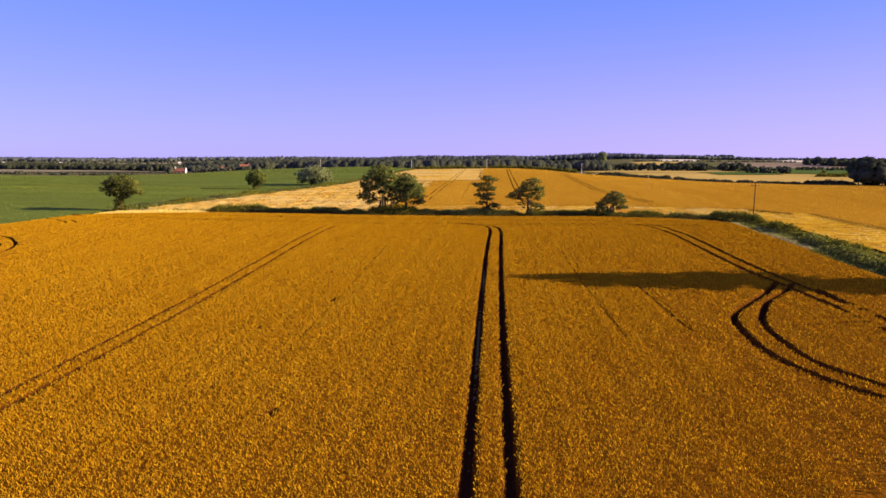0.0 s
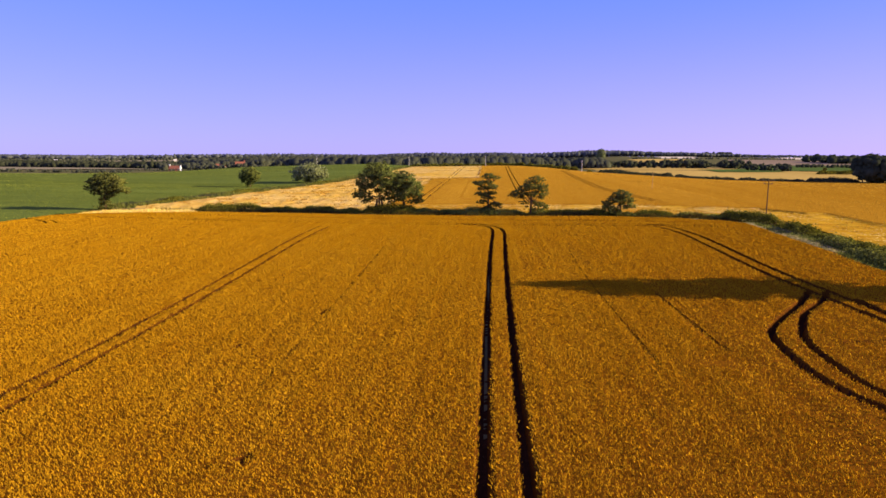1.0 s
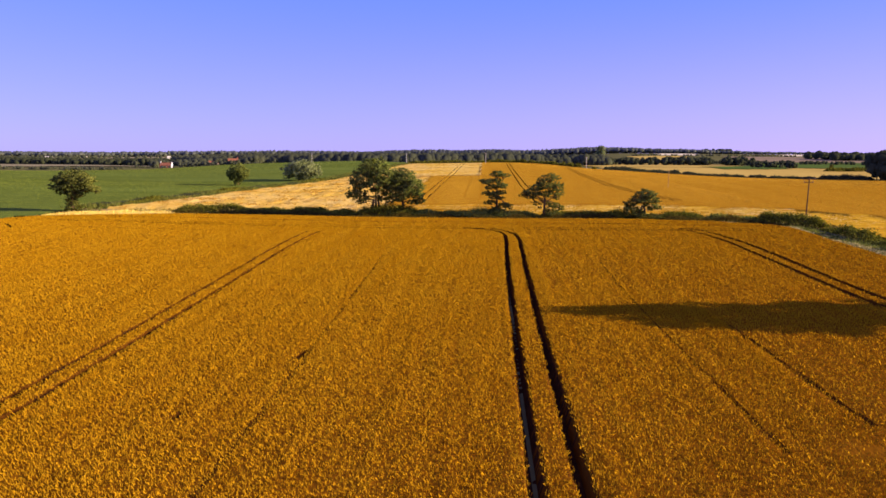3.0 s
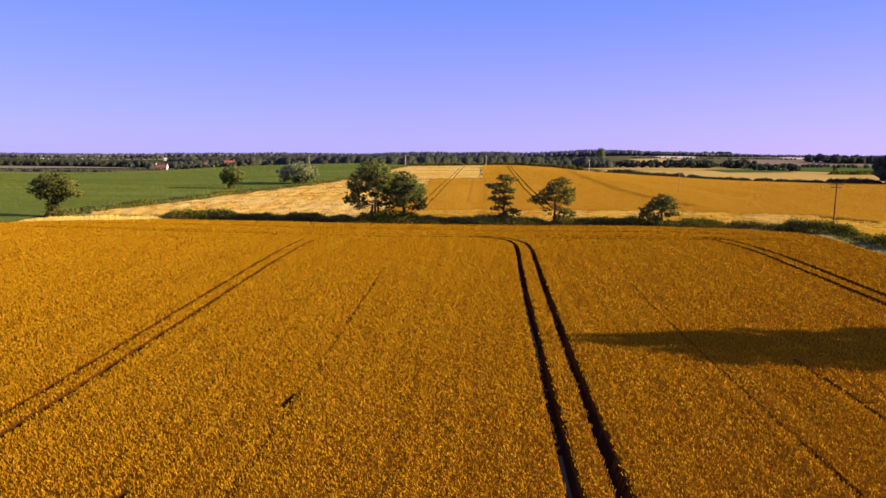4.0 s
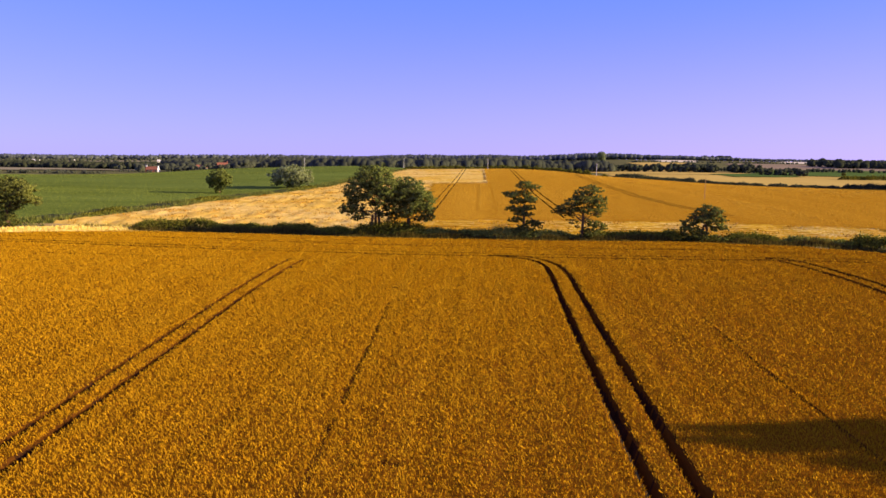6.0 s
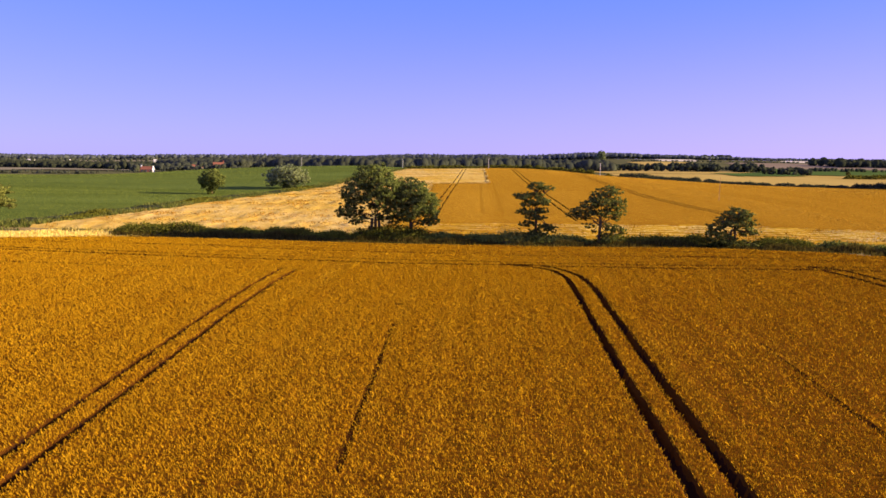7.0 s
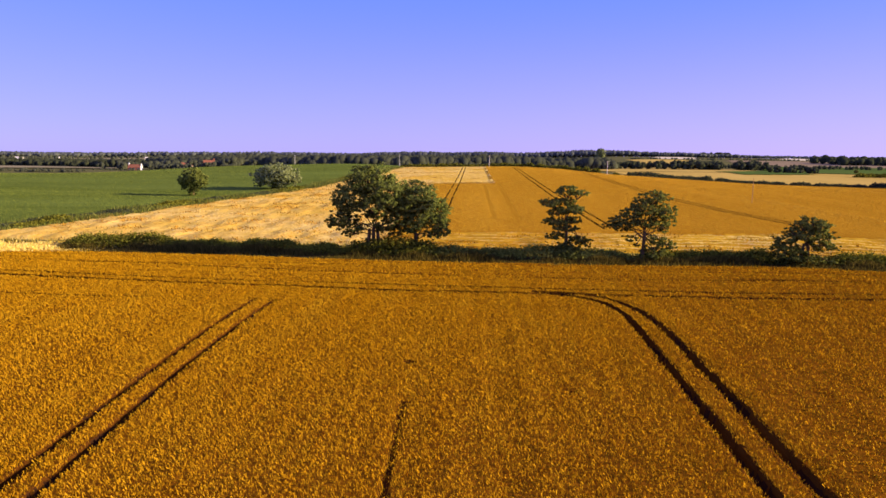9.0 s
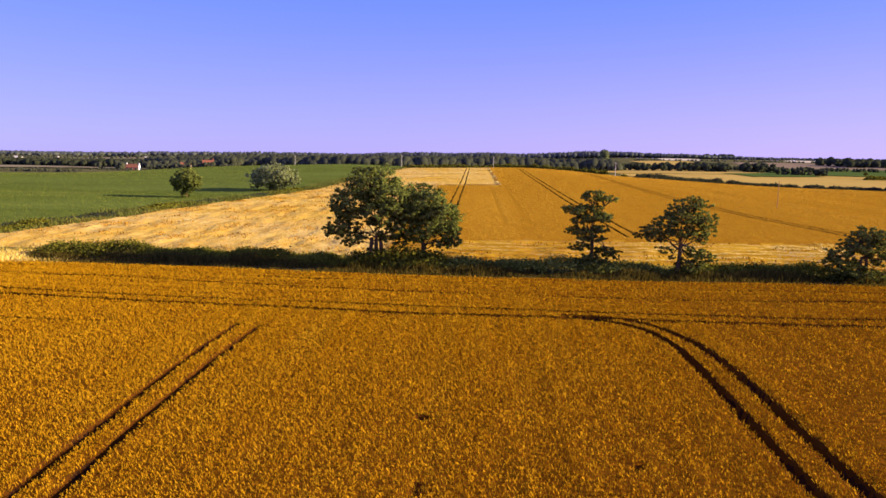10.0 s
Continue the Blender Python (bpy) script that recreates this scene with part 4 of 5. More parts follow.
tree("smaller rounded ash tree crowded against its neighbour", -18.7, 150.2, 9.5,
     [(0.2, 0, 7.6, 2.1, 2.0, 1.8), (2.2, 0, 6.0, 2.0, 1.8, 1.6), (-1.4, 0.2, 6.3, 1.7, 1.8, 1.6), (2.9, 0.2, 4.2, 1.4, 1.4, 1.0), (0.4, -0.4, 4.6, 1.6, 1.5, 1.1), (2.2, 0, 2.8, 1.2, 1.2, 0.6), (0.3, 0.4, 1.3, 1.2, 1.0, 1.0), (-0.9, 0, 3.5, 1.2, 1.2, 0.6), (3.6, 0, 3.3, 0.9, 1.0, 0.5)],
     LEAF_ASH, rng, 190, 140, 0.11, trunk=0.24, fork=0.32)
tree("slender tree with foliage in separate tiers", -0.15, 148.3, 9.2,
     [(-0.1, 0, 8.5, 1.3, 1.1, 0.55), (1.5, 0, 8.2, 1.1, 0.8, 0.3), (-1.7, 0, 7.0, 1.6, 1.1, 0.5), (0.1, 0.1, 7.2, 0.8, 0.9, 0.5), (0.3, 0.1, 6.2, 1.8, 1.2, 0.55), (-1.5, 0, 5.8, 0.9, 0.8, 0.35), (-1.2, 0, 4.7, 1.6, 1.1, 0.45), (0.8, 0, 4.9, 1.0, 1.0, 0.45),
      (-0.2, 0, 3.9, 1.5, 1.1, 0.35), (-1.3, 0, 3.0, 1.2, 1.0, 0.4), (1.6, 0, 2.5, 1.4, 1.0, 0.45), (2.6, 0, 2.0, 0.6, 0.6, 0.3), (0.1, 0, 1.1, 1.9, 1.3, 1.0)], LEAF_OAK, rng, 210, 110, 0.10, trunk=0.20, fork=0.55, spread=0.5)
tree("windswept oak with a leaning crown and low ivy", 8.8, 147.0, 8.8,
     [(1.0, 0, 7.8, 1.7, 1.4, 0.7), (-0.8, 0, 7.1, 1.0, 1.0, 0.6), (0.3, 0, 6.4, 1.9, 1.5, 0.8), (2.4, 0, 6.3, 1.2, 1.1, 0.9), (3.1, 0, 5.1, 0.7, 0.8, 0.6), (1.6, 0.2, 5.3, 1.1, 1.0, 0.5), (-1.5, 0, 5.9, 1.3, 1.2, 0.7), (-2.8, 0, 5.1, 1.4, 1.1, 0.7), (-1.4, 0, 4.8, 1.2, 1.0, 0.5), (-3.7, 0, 4.4, 1.0, 0.9, 0.45), (0.3, 0, 4.7, 1.3, 1.0, 0.6), (2.2, 0, 4.3, 1.0, 0.9, 0.6), (-2.5, 0, 4.2, 1.1, 0.9, 0.5),
      (-1.6, 0, 2.9, 0.9, 0.8, 0.35), (-0.9, 0, 2.1, 0.5, 0.5, 0.25), (1.3, -0.2, 2.8, 1.1, 1.0, 0.6), (2.5, -0.2, 2.4, 1.1, 1.0, 0.6), (3.3, -0.1, 1.9, 0.6, 0.7, 0.4), (1.4, -0.3, 1.3, 1.6, 1.2, 0.8)], LEAF_OAK, rng, 190, 110, 0.10, trunk=0.22, fork=0.42, lean=(0.3, 0), spread=0.5)
tree("small flat-topped thorn tree over a dark bush", 27.0, 145.4, 5.9,
     [(0.6, 0, 5.0, 1.4, 1.5, 0.7), (1.6, 0, 4.4, 1.1, 1.3, 0.6), (-0.7, 0, 4.6, 1.0, 1.2, 0.6), (-1.5, 0, 3.8, 0.9, 1.1, 0.6), (2.3, 0, 3.6, 0.9, 1.1, 0.5), (0.6, 0.1, 4.2, 1.3, 1.2, 0.5), (2.8, 0, 2.3, 0.8, 1.0, 0.4),
      (0.2, 0, 3.4, 1.7, 1.4, 0.7), (1.7, 0, 2.5, 1.3, 1.2, 0.7), (-2.4, 0, 2.8, 1.2, 1.1, 0.9), (-2.2, 0, 1.4, 1.4, 1.4, 1.2), (-0.7, 0, 1.1, 1.4, 1.4, 0.9), (1.8, 0.2, 0.7, 1.5, 1.2, 0.5)],
     LEAF_OAK, rng, 170, 110, 0.10, trunk=0.17, fork=0.45, stems=2, spread=0.5)
tree("oak with a ragged olive crown above an ivy-clad trunk", -88.6, 153.0, 9.0,
     [(0.9, 0, 7.7, 2.4, 2.0, 1.2), (-1.5, 0, 6.9, 1.9, 1.9, 1.2), (3.1, 0, 6.7, 1.9, 1.7, 1.2), (0.7, 0, 5.7, 2.2, 1.8, 1.2), (-2.7, 0, 5.5, 1.3, 1.5, 0.8), (4.6, 0, 5.3, 1.5, 1.3, 0.7), (2.8, 0, 4.9, 1.4, 1.3, 0.7),
      (-1.5, 0, 4.6, 1.4, 1.3, 0.8), (5.5, 0, 4.6, 0.9, 1.0, 0.4), (0.6, 0, 3.9, 1.2, 1.2, 0.9), (2.0, 0, 3.8, 0.8, 1.0, 0.5), (-0.2, 0, 2.5, 1.0, 1.0, 0.9), (0.3, 0, 1.3, 1.3, 1.3, 1.1)], LEAF_OAK, rng, 260, 70, 0.13, trunk=0.3, fork=0.45)
tree("rounded oak beside the green field", -88.5, 245.5, 8.0,
     [(0.2, 0, 6.3, 2.2, 2.4, 1.5), (-1.8, 0, 5.0, 1.9, 2.2, 1.4), (1.9, 0, 5.0, 2.0, 2.2, 1.4), (0.3, 0, 4.2, 2.2, 1.9, 1.3), (2.7, 0, 3.6, 1.3, 1.4, 1.0), (-2.6, 0, 3.8, 1.2, 1.3, 0.9), (-1.3, 0, 2.7, 1.5, 1.3, 0.9), (0.8, 0, 2.5, 1.4, 1.2, 0.9), (-0.6, 0, 1.4, 1.3, 1.2, 1.0)], LEAF_ASH, rng, 150, 50, 0.2, trunk=0.3, fork=0.3)
tree("wide pale willow between the fields", -74.3, 273.0, 8.6,
     [(0.5, 0, 6.1, 3.6, 4.6, 2.3), (-3.6, 0, 4.5, 2.8, 4.0, 2.4), (4.6, 0, 5.0, 3.0, 4.0, 2.3), (0.4, -0.5, 3.8, 4.2, 4.2, 2.4), (6.6, 0, 3.4, 1.9, 1.5, 1.6), (-4.5, 0, 2.6, 2.2, 1.8, 1.6), (2, -0.4, 2.0, 3.0, 1.8, 1.5)], LEAF_WILLOW, rng, 190, 50, 0.25, trunk=0.3, fork=0.25, stems=3)
tree("tall hedgerow oak beside the wheat", 54.5, 72.4, 16.8,
     [(0, 0, 15.4, 1.7, 1.0, 1.5), (0, -0.5, 13.2, 2.6, 2.5, 1.8), (0.5, -0.3, 11, 3.0, 2.8, 2.0), (0, 1.1, 8.6, 3.0, 2.9, 2.0), (0, -1.1, 6.4, 2.9, 2.9, 1.8), (0, -0.3, 4.0, 2.6, 2.3, 1.6), (0, -0.5, 2.0, 2.2, 2.0, 1.6)], LEAF_OAK, rng, 170, 60, 0.32, trunk=0.35, fork=0.4)


# ---- poles ----
def utility_pole(label, x, y, tall, arm=2.4, turn=0.0, arms=1, wood=POLE_WOOD):
    thing = new("utility_pole", None)
    thing.matrix_world = pose(x, y, float(land(x, y)), 0, 0, turn)
    tagged(thing, label, "utility pole", group="electricity poles")
    part_mesh("post", mesh_of("post", *tube([(0, 0, -0.5), (0, 0, tall * 0.5), (0, 0, tall)], (0.14, 0.12, 0.10), 10), wood, True), thing)
    for k in range(arms):
        bm = bmesh.new()
        box_into(bm, 0, 0.12, tall - 0.25 - 0.6 * k, arm * (1 - 0.3 * k), 0.12, 0.14)
        part("crossarm", bm, wood, thing)
        for u in (-0.46, 0.0, 0.46):
            part_mesh("insulator", mesh_of("insulator", *tube([(u * arm * (1 - 0.3 * k), 0.12, tall - 0.19 - 0.6 * k), (u * arm * (1 - 0.3 * k), 0.12, tall - 0.05 - 0.6 * k), (u * arm * (1 - 0.3 * k), 0.12, tall + 0.06 - 0.6 * k)], (0.05, 0.07, 0.03), 8), PORCELAIN, True), thing)
    return thing


utility_pole("weathered wooden electricity pole with a crossarm behind the hedge", 57.6, 147.6, 7.7, 2.6, 8, 2)
for px_, py_, h in ((-1.8, 455, 7.2), (-62, 520, 7.5), (-146, 560, 7.5), (54, 391, 7.0)):
    utility_pole("distant pale electricity pole beyond the wheat", px_, py_, h, 1.2, 10, wood=PALE_POLE)


slim = new("utility_pole", None)
slim.location = (52, 220, float(land(52, 220)))
tagged(slim, "slim sun-bleached pole standing in the far wheat", "utility pole", group="electricity poles")
part_mesh("post", mesh_of("post", *tube([(0, 0, -0.4), (0, 0, 3.3), (0, 0, 6.4)], (0.09, 0.08, 0.06), 8), BLEACHED, True), slim)
part_mesh("cap", mesh_of("cap", *tube([(0, 0, 6.38), (0, 0, 6.46), (0, 0, 6.5)], (0.09, 0.09, 0.03), 8), BLEACHED, True), slim)


# ---- buildings ----
def house(label, x, y, wide, deep, eaves, ridge, turn, wall, chimneys=1, windows=3, name="house"):
    thing = new(name, None)
    thing.matrix_world = pose(x, y, float(land(x, y)) - 0.1, 0, 0, turn)
    tagged(thing, label, "house" if name == "house" else "barn")
    bm = bmesh.new()
    w, d = wide / 2, deep / 2
    vs = [bm.verts.new(p) for p in ((-w, -d, 0), (w, -d, 0), (w, d, 0), (-w, d, 0), (-w, -d, eaves), (w, -d, eaves), (w, d, eaves), (-w, d, eaves), (-w, 0, ridge), (w, 0, ridge))]
    for f in ((0, 1, 5, 4), (2, 3, 7, 6), (1, 2, 6, 9, 5), (3, 0, 4, 8, 7), (4, 5, 9, 8), (6, 7, 8, 9), (3, 2, 1, 0)):
        bm.faces.new([vs[i] for i in f])
    part("wall", bm, wall, thing)
    bm = bmesh.new()
    over = 0.35
    for s in (-1, 1):
        ang = math.atan2(ridge - eaves, d)
        length = math.hypot(ridge - eaves, d) + over
        mid_y, mid_z = s * (d + over * math.cos(ang)) / 2, (eaves - over * math.sin(ang) + ridge) / 2 + 0.12
        bmesh.ops.create_cube(bm, size=1.0, matrix=Matrix.Translation((0, mid_y, mid_z)) @ Matrix.Rotation(-s * ang, 4, "X") @ Matrix.Diagonal((wide + 0.1, length, 0.16, 1)))
    roof = part("roof", bm, ROOF_TILE if wall is not SHEET_METAL else SHEET_METAL, thing, "red clay tile roof" if wall is not SHEET_METAL else "")
    for k in range(chimneys):
        bm = bmesh.new()
        cx = (-1 if k else 1) * (w - 0.5)
        box_into(bm, cx, 0, ridge + 0.5, 0.9, 0.7, 1.8)
        box_into(bm, cx, 0, ridge + 1.45, 1.05, 0.85, 0.14)
        part("chimney", bm, wall, roof)
    for k in range(windows):
        for row in range(2 if eaves > 4 else 1):
            bm = bmesh.new()
            cx = -w + wide * (k + 0.5) / windows
            box_into(bm, cx, -d - 0.01, 1.6 + 2.5 * row, 1.2, 0.12, 1.3)
            win = part("window", bm, WHITE_WALL, thing)
            bm = bmesh.new()
            box_into(bm, cx, -d - 0.06, 1.6 + 2.5 * row, 1.0, 0.06, 1.1)
            part("pane", bm, PANE, win)
    return thing


cottage = house("cottage with a white gable end and a red tiled roof", -287, 592, 10.0, 4.4, 2.2, 4.7, 7, BRICK, 0, 3)
bm = bmesh.new()
gable = [bm.verts.new(p) for x in (4.95, 5.35) for p in ((x, -2.3, 0), (x, 2.3, 0), (x, 2.3, 2.3), (x, 0.6, 4.9), (x, 0.45, 5.5), (x, -0.45, 5.5), (x, -0.6, 4.9), (x, -2.3, 2.3))]
bm.faces.new(gable[:8])
bm.faces.new(gable[8:][::-1])
for k in range(8):
    bm.faces.new((gable[k], gable[(k + 1) % 8], gable[8 + (k + 1) % 8], gable[8 + k]))
bmesh.ops.recalc_face_normals(bm, faces=bm.faces)
part("gable_wall", bm, WHITE_WALL, cottage, "white gable end with a chimney stack")
bm = bmesh.new()
box_into(bm, -4.6, 0, 5.0, 0.9, 0.9, 1.7)
box_into(bm, -4.6, 0, 5.9, 1.1, 1.1, 0.14)
part("chimney", bm, WHITE_WALL, cottage, "white chimney stack")
house("long buff farm building with a red tiled roof", -247, 600, 9, 5, 3.1, 5.2, 30, BUFF_WALL, 0, 3)
house("red brick farmhouse among trees", -231, 606, 9, 7, 3.4, 6.4, 24, BRICK, 1, 3)
for hx, hy, hw, ht, m in ((-760, 1120, 20, 15, SHEET_METAL), (-700, 1130, 10, -5, SHEET_METAL), (-905, 1160, 14, 10, SHEET_METAL), (-560, 1150, 9, 30, SHEET_METAL), (-480, 1170, 14, 0, SHEET_METAL)):
    house("far pale farm building among trees" if m is SHEET_METAL else "far white farmhouse among trees", hx, hy, hw * 0.6, 5, 2.8, 4.6, ht, m, 0, 3, "barn" if m is SHEET_METAL else "house")


# ---- far fields on the plain ----
def far_field(label, corners, mat, lift=0.3, cell=14.0):
    a = np.array(corners, dtype=float)
    lo, hi = a.min(0), a.max(0)

    def inside(x, y):
        ok = np.zeros(x.shape, dtype=bool)
        for i in range(len(a)):
            (x1, y1), (x2, y2) = a[i], a[i - 1]
            hit = ((y1 > y) != (y2 > y)) & (x < (x2 - x1) * (y - y1) / (y2 - y1 + 1e-9) + x1)
            ok ^= hit
        return ok
    ob = new("far_field", grid_sheet("far_field", np.arange(lo[0], hi[0] + cell, cell), np.arange(lo[1], hi[1] + cell, cell), lambda x, y: land(x, y) + lift, mat, inside))
    return tagged(ob, label, "crop field", kind="stuff")


far_field("pale barley field behind the far hedge", [(66, 400), (110, 407), (155, 402), (183, 404), (330, 402), (430, 480), (430, 600), (330, 625), (274, 640), (205, 632), (140, 625), (90, 560)], PALE_FIELD, cell=6)
far_field("pale yellow field below the valley trees", [(84, 545), (140, 620), (196, 630), (206, 662), (262, 715), (250, 800), (190, 845), (126, 860), (98, 700)], PALE_FIELD, lift=0.6, cell=6)
far_field("small green field between clumps of trees", [(196, 575), (262, 600), (276, 720), (205, 660)], FAR_GREEN, lift=0.7, cell=6)
far_field("green field below the far trees", [(276, 642), (330, 622), (430, 605), (560, 860), (300, 880)], FAR_GREEN, lift=0.7, cell=8)
far_field("brown far field on the rise", [(330, 900), (700, 880), (820, 1160), (400, 1160)], FAR_BROWN)
far_field("pale pinkish field between far hedgerows", [(225, 980), (300, 990), (335, 1165), (245, 1165)], PALE_FIELD)
far_field("white stubble field on the rise", [(300, 1205), (372, 1205), (440, 1440), (365, 1440)], STUBBLE)
far_field("white stubble strip below the skyline", [(515, 1205), (560, 1205), (655, 1400), (600, 1400)], STUBBLE)
far_field("far pale field beyond the green field", [(-700, 560), (-430, 560), (-300, 640), (-420, 690), (-800, 680)], FAR_PALE, lift=0.8)
far_field("pale field among far woods", [(-900, 1150), (-560, 1180), (-600, 1350), (-980, 1330)], FAR_PALE)


# ---- woods, far off ----
def lumps(centres, radii, rng, coarse=False):
    """Rough many-sided lumps of foliage: the masses inside far crowns."""
    g = (1 + 5 ** 0.5) / 2
    ico = np.array([(-1, g, 0), (1, g, 0), (-1, -g, 0), (1, -g, 0), (0, -1, g), (0, 1, g), (0, -1, -g), (0, 1, -g), (g, 0, -1), (g, 0, 1), (-g, 0, -1), (-g, 0, 1)]) / math.hypot(1, g)
    tri = np.array([(0, 11, 5), (0, 5, 1), (0, 1, 7), (0, 7, 10), (0, 10, 11), (1, 5, 9), (5, 11, 4), (11, 10, 2), (10, 7, 6), (7, 1, 8), (3, 9, 4), (3, 4, 2), (3, 2, 6), (3, 6, 8), (3, 8, 9), (4, 9, 5), (2, 4, 11), (6, 2, 10), (8, 6, 7), (9, 8, 1)])
    if coarse:
        ico = np.array([(1, 0, 0), (0, 1, 0), (-1, 0, 0), (0, -1, 0), (0, 0, 1), (0, 0, -1)], dtype=float)
        tri = np.array([(0, 1, 4), (1, 2, 4), (2, 3, 4), (3, 0, 4), (1, 0, 5), (2, 1, 5), (3, 2, 5), (0, 3, 5)])
    n, k = len(centres), len(ico)
    V = centres[:, None, :] + ico[None] * radii[:, None, :] * rng.uniform(0.88 if coarse else 0.66, 1.10 if coarse else 1.28, (n, k, 1))
    return V.reshape(-1, 3), (tri[None] + k * np.arange(n)[:, None, None]).reshape(-1, 3)


def wood(label, xs, ys, tall, rng, sprays=60, size=1.6, mat=LEAF_FAR, name="far_wood", lobes=5, wide=99.0):
    """Tree crowns of lumpy foliage with loose sprays over short trunks, joined: far woodland."""
    n = len(xs)
    h = tall * rng.uniform(0.90, 1.05, n) * (1 + 0.08 * smooth_noise(xs * 0.12, ys * 0.05, 97))
    r = np.minimum(h * rng.uniform(0.40, 0.60, n), wide)
    base = np.stack([xs, ys, land(xs, ys) + h * 0.52], 1)
    half = np.stack([r, r, h * 0.48], 1)
    d = rng.normal(0, 1, (n, lobes, 3))
    d /= np.linalg.norm(d, axis=2)[:, :, None]
    cen = base[:, None, :] + d * half[:, None, :] * min(0.72, 0.50 + 0.03 * (lobes - 5))
    rad = half[:, None, :] * rng.uniform(0.34, 0.80, (n, lobes, 1)) * (5 / lobes) ** 0.45
    rad[:, :, 2] = np.minimum(rad[:, :, 2], rad[:, :, 0] * 1.1)
    if lobes == 1:
        cen, rad = base[:, None, :] + d * half[:, None, :] * 0.08, half[:, None, :] * rng.uniform(0.88, 1.05, (n, 1, 1))
    lump_v, lump_f = lumps(cen.reshape(-1, 3), rad.reshape(-1, 3), rng, lobes == 1)
    k = len(lump_v) // (n * lobes)
    turned = (lump_v - np.repeat(cen.reshape(-1, 3), k, axis=0)) / np.repeat(rad.reshape(-1, 3), k, axis=0) + np.array([0, 0, 0.9])    # normals tilted up to even out lit and shaded sides, as haze would
    turned /= np.linalg.norm(turned, axis=1)[:, None] + 1e-9
    k = max(1, sprays // (2 * lobes))
    e = rng.normal(0, 1, (n, lobes, k, 3))
    e /= np.linalg.norm(e, axis=3)[..., None]
    tips = cen[:, :, None, :] + e * rad[:, :, None, :] * rng.uniform(0.85, 1.12, (n, lobes, k, 1))
    V, F = leaves(tips.reshape(-1, 3), e.reshape(-1, 3) + np.array([0, 0, 0.9]), size * 0.75, rng, 0.4)
    thing = new(name, None)
    tagged(thing, label, "woodland", kind="stuff")
    part_mesh("crowns", mesh_of("crowns", lump_v, lump_f, mat, normals=turned), thing)
    part_mesh("sprays", mesh_of("sprays", V, F, mat), thing)
    t = [tube([(x, y, float(land(x, y)) - 0.5), (x, y, float(land(x, y)) + hh * 0.5)], (hh * 0.02, hh * 0.014), 4) for x, y, hh in zip(xs[::2], ys[::2], h[::2])]
    part_mesh("trunks", mesh_of("trunks", *joined(t), BARK), thing)
    return thing


rng = np.random.RandomState(53)


def scatter(n, x0, x1, y0, y1, front=None):
    x = rng.uniform(x0, x1, n)
    y = y0 + (y1 - y0) * rng.uniform(0, 1, n) ** 1.6
    return x, y + (front(x) if front else 0)


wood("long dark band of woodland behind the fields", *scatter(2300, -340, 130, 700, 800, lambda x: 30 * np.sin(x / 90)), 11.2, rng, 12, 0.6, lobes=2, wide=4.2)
wood("dark hedgerow trees beyond the green field", *scatter(1900, -1000, -320, 700, 770), 7.0, rng, 12, 0.5, LEAF_CLUMP, lobes=2, wide=3.0)
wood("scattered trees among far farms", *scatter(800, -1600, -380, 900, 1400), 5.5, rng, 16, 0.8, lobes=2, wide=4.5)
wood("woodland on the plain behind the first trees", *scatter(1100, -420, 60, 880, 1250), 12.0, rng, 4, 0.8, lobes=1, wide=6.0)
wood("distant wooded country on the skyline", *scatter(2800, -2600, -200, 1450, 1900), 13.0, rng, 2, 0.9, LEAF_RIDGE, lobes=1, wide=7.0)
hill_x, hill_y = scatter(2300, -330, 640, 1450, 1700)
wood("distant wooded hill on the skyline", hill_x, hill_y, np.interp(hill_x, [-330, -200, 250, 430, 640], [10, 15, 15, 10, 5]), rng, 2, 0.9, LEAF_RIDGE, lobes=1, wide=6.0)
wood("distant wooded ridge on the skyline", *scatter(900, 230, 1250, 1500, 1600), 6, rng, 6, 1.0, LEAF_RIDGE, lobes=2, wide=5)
wood("rounded wood on the far ridge", *scatter(40, 480, 532, 1490, 1530), 11, rng, 90, 1.6, LEAF_CLUMP)
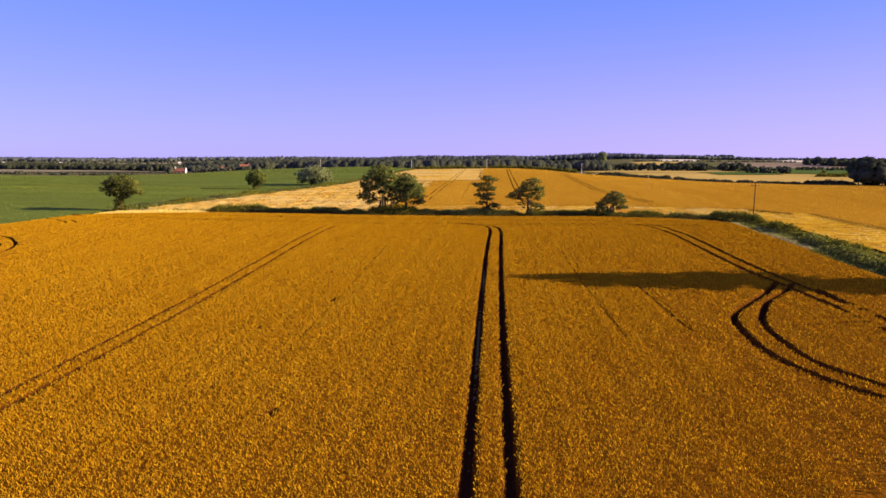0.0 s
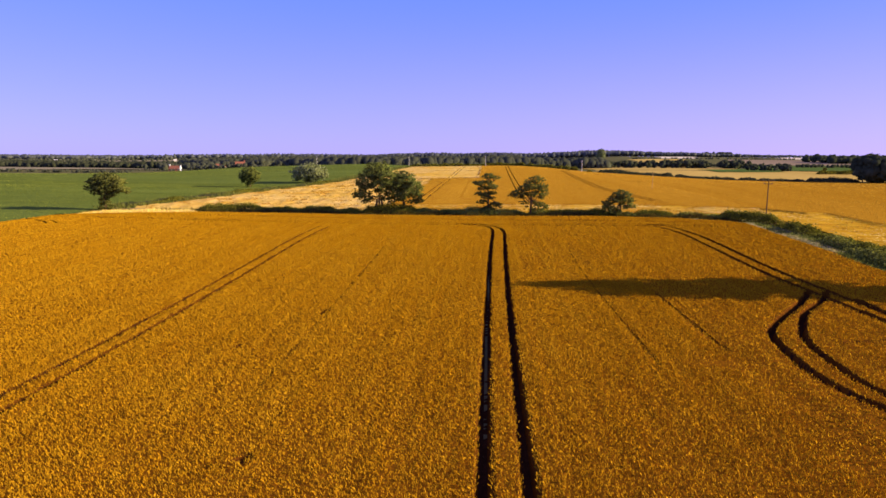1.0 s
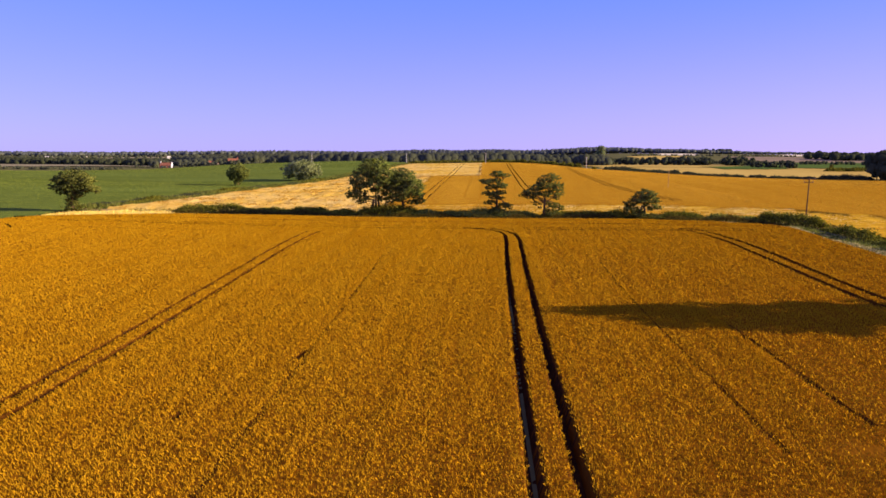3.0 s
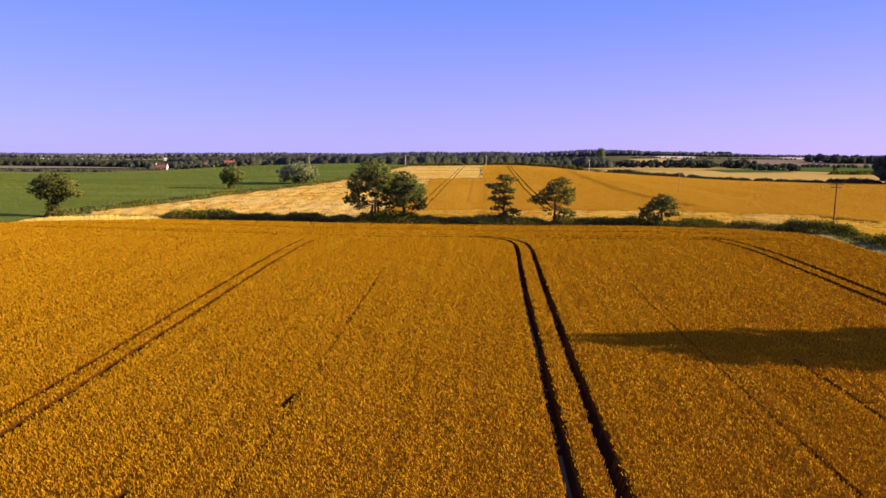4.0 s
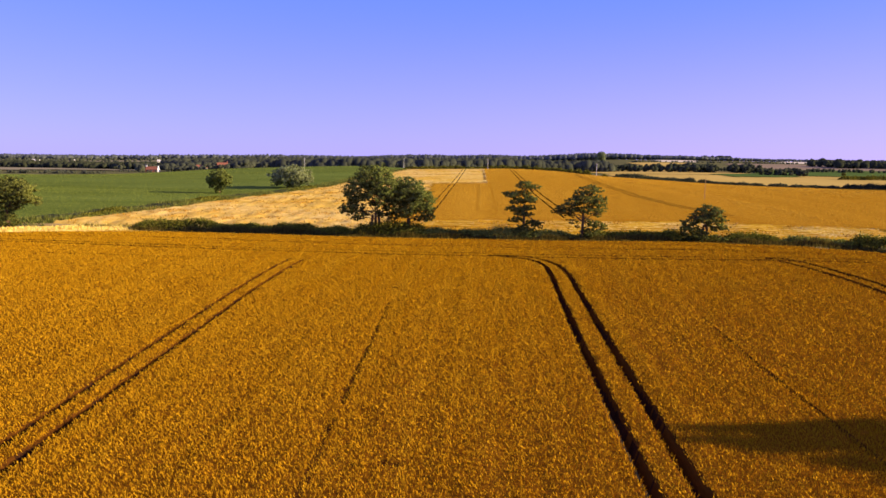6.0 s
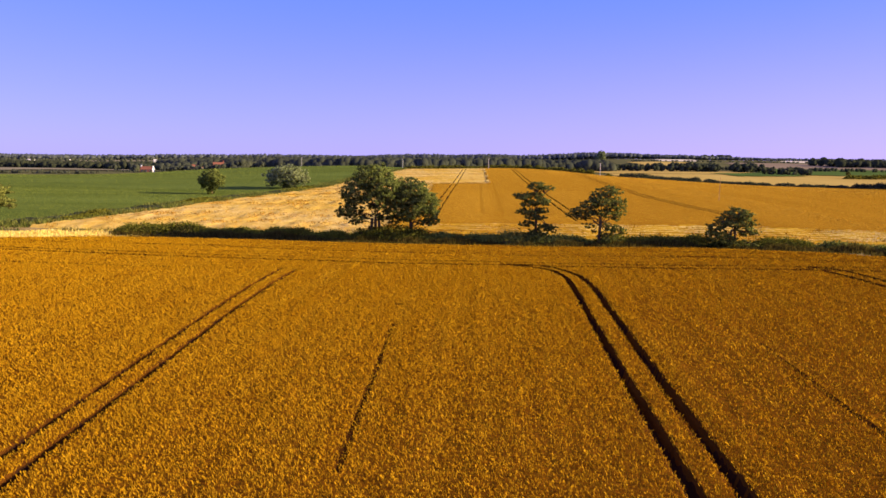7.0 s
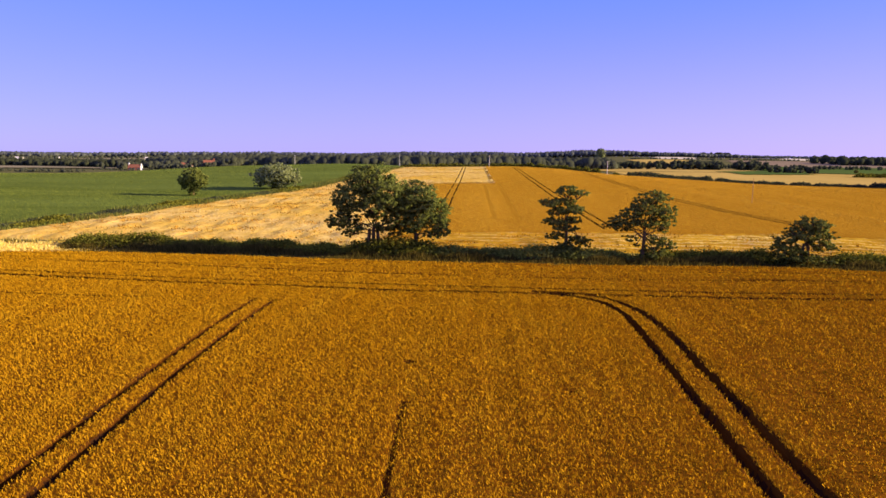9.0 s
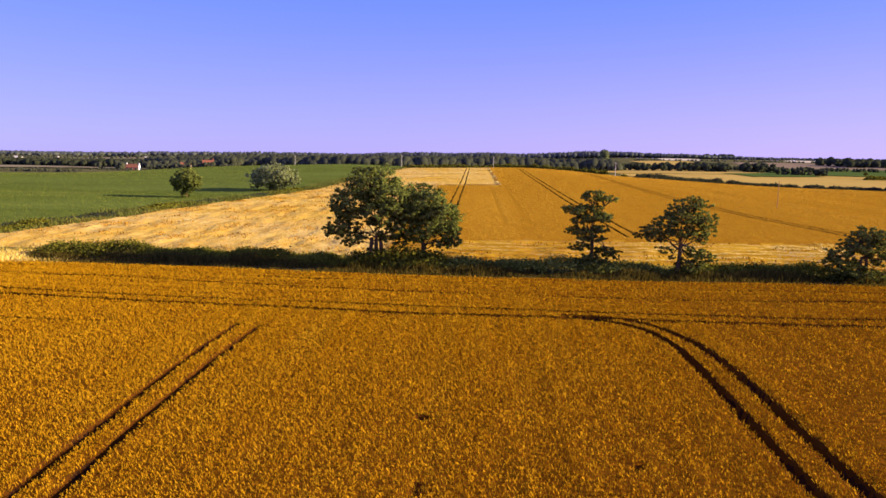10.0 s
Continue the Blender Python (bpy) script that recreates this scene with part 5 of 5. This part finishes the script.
near_x, near_y = scatter(46, 208, 262, 386, 420)
wood("dark wood at the edge of the wheat", near_x + 0.6 * (near_y - 388), near_y, 18.0, rng, 1200, 0.75, LEAF_CLUMP, lobes=30)
wood("dark clump of trees in a valley hedgerow", *scatter(42, 164, 240, 730, 758), 9.4, rng, 160, 0.75, LEAF_CLUMP, lobes=9)
wood("rounded dark clump of field trees", *scatter(14, 250, 286, 726, 748), 10.0, rng, 180, 0.9, LEAF_CLUMP, lobes=9)
wood("low dark clump of field trees", *scatter(16, 246, 280, 638, 654), 6.2, rng, 170, 0.7, LEAF_CLUMP, lobes=9)
wood("clump of trees at the corner of the far wheat", *scatter(38, 94, 158, 742, 772), 8.8, rng, 160, 0.7, LEAF_CLUMP, lobes=9)
wood("hedgerow trees behind the clumps", *scatter(170, 130, 520, 800, 840), 4.6, rng, 30, 0.7, LEAF_CLUMP, lobes=4)
wood("far hedgerow trees on the rise", *scatter(330, 250, 1000, 1170, 1190), 3.2, rng, 24, 0.8)
wood("dark wood on the far rise", *scatter(420, 490, 900, 985, 1070), 11.0, rng, 24, 1.0, LEAF_CLUMP, lobes=4)
wood("trees round the cottage", *scatter(50, -330, -200, 600, 650), 8, rng, 110, 0.8)
wood("trees in front of the farm buildings", *scatter(40, -272, -214, 582, 594), 4.8, rng, 110, 0.6)
wood("bushes in front of the cottage", *scatter(48, -312, -200, 574, 586), 2.0, rng, 90, 0.45)
wood("thin hedgerow along the far side of the green field", *scatter(200, -560, -310, 552, 566), 2.4, rng, 60, 0.5)
tree("tall rounded poplar standing above the far wood", 168, 1000, 21,
     [(0, 0, 17, 4.8, 5, 4.4), (-0.6, 0, 12.5, 6.2, 6, 4.4), (-1, 0, 8, 6.5, 6, 4)], LEAF_WILLOW, rng, 90, 70, 0.7, trunk=0.6, fork=0.3)
tree("small lone tree in the green field", 304, 622, 4.2,
     [(0, 0, 3.0, 1.5, 1.2, 1.2)], LEAF_OAK, rng, 20, 40, 0.3, trunk=0.15, fork=0.3)
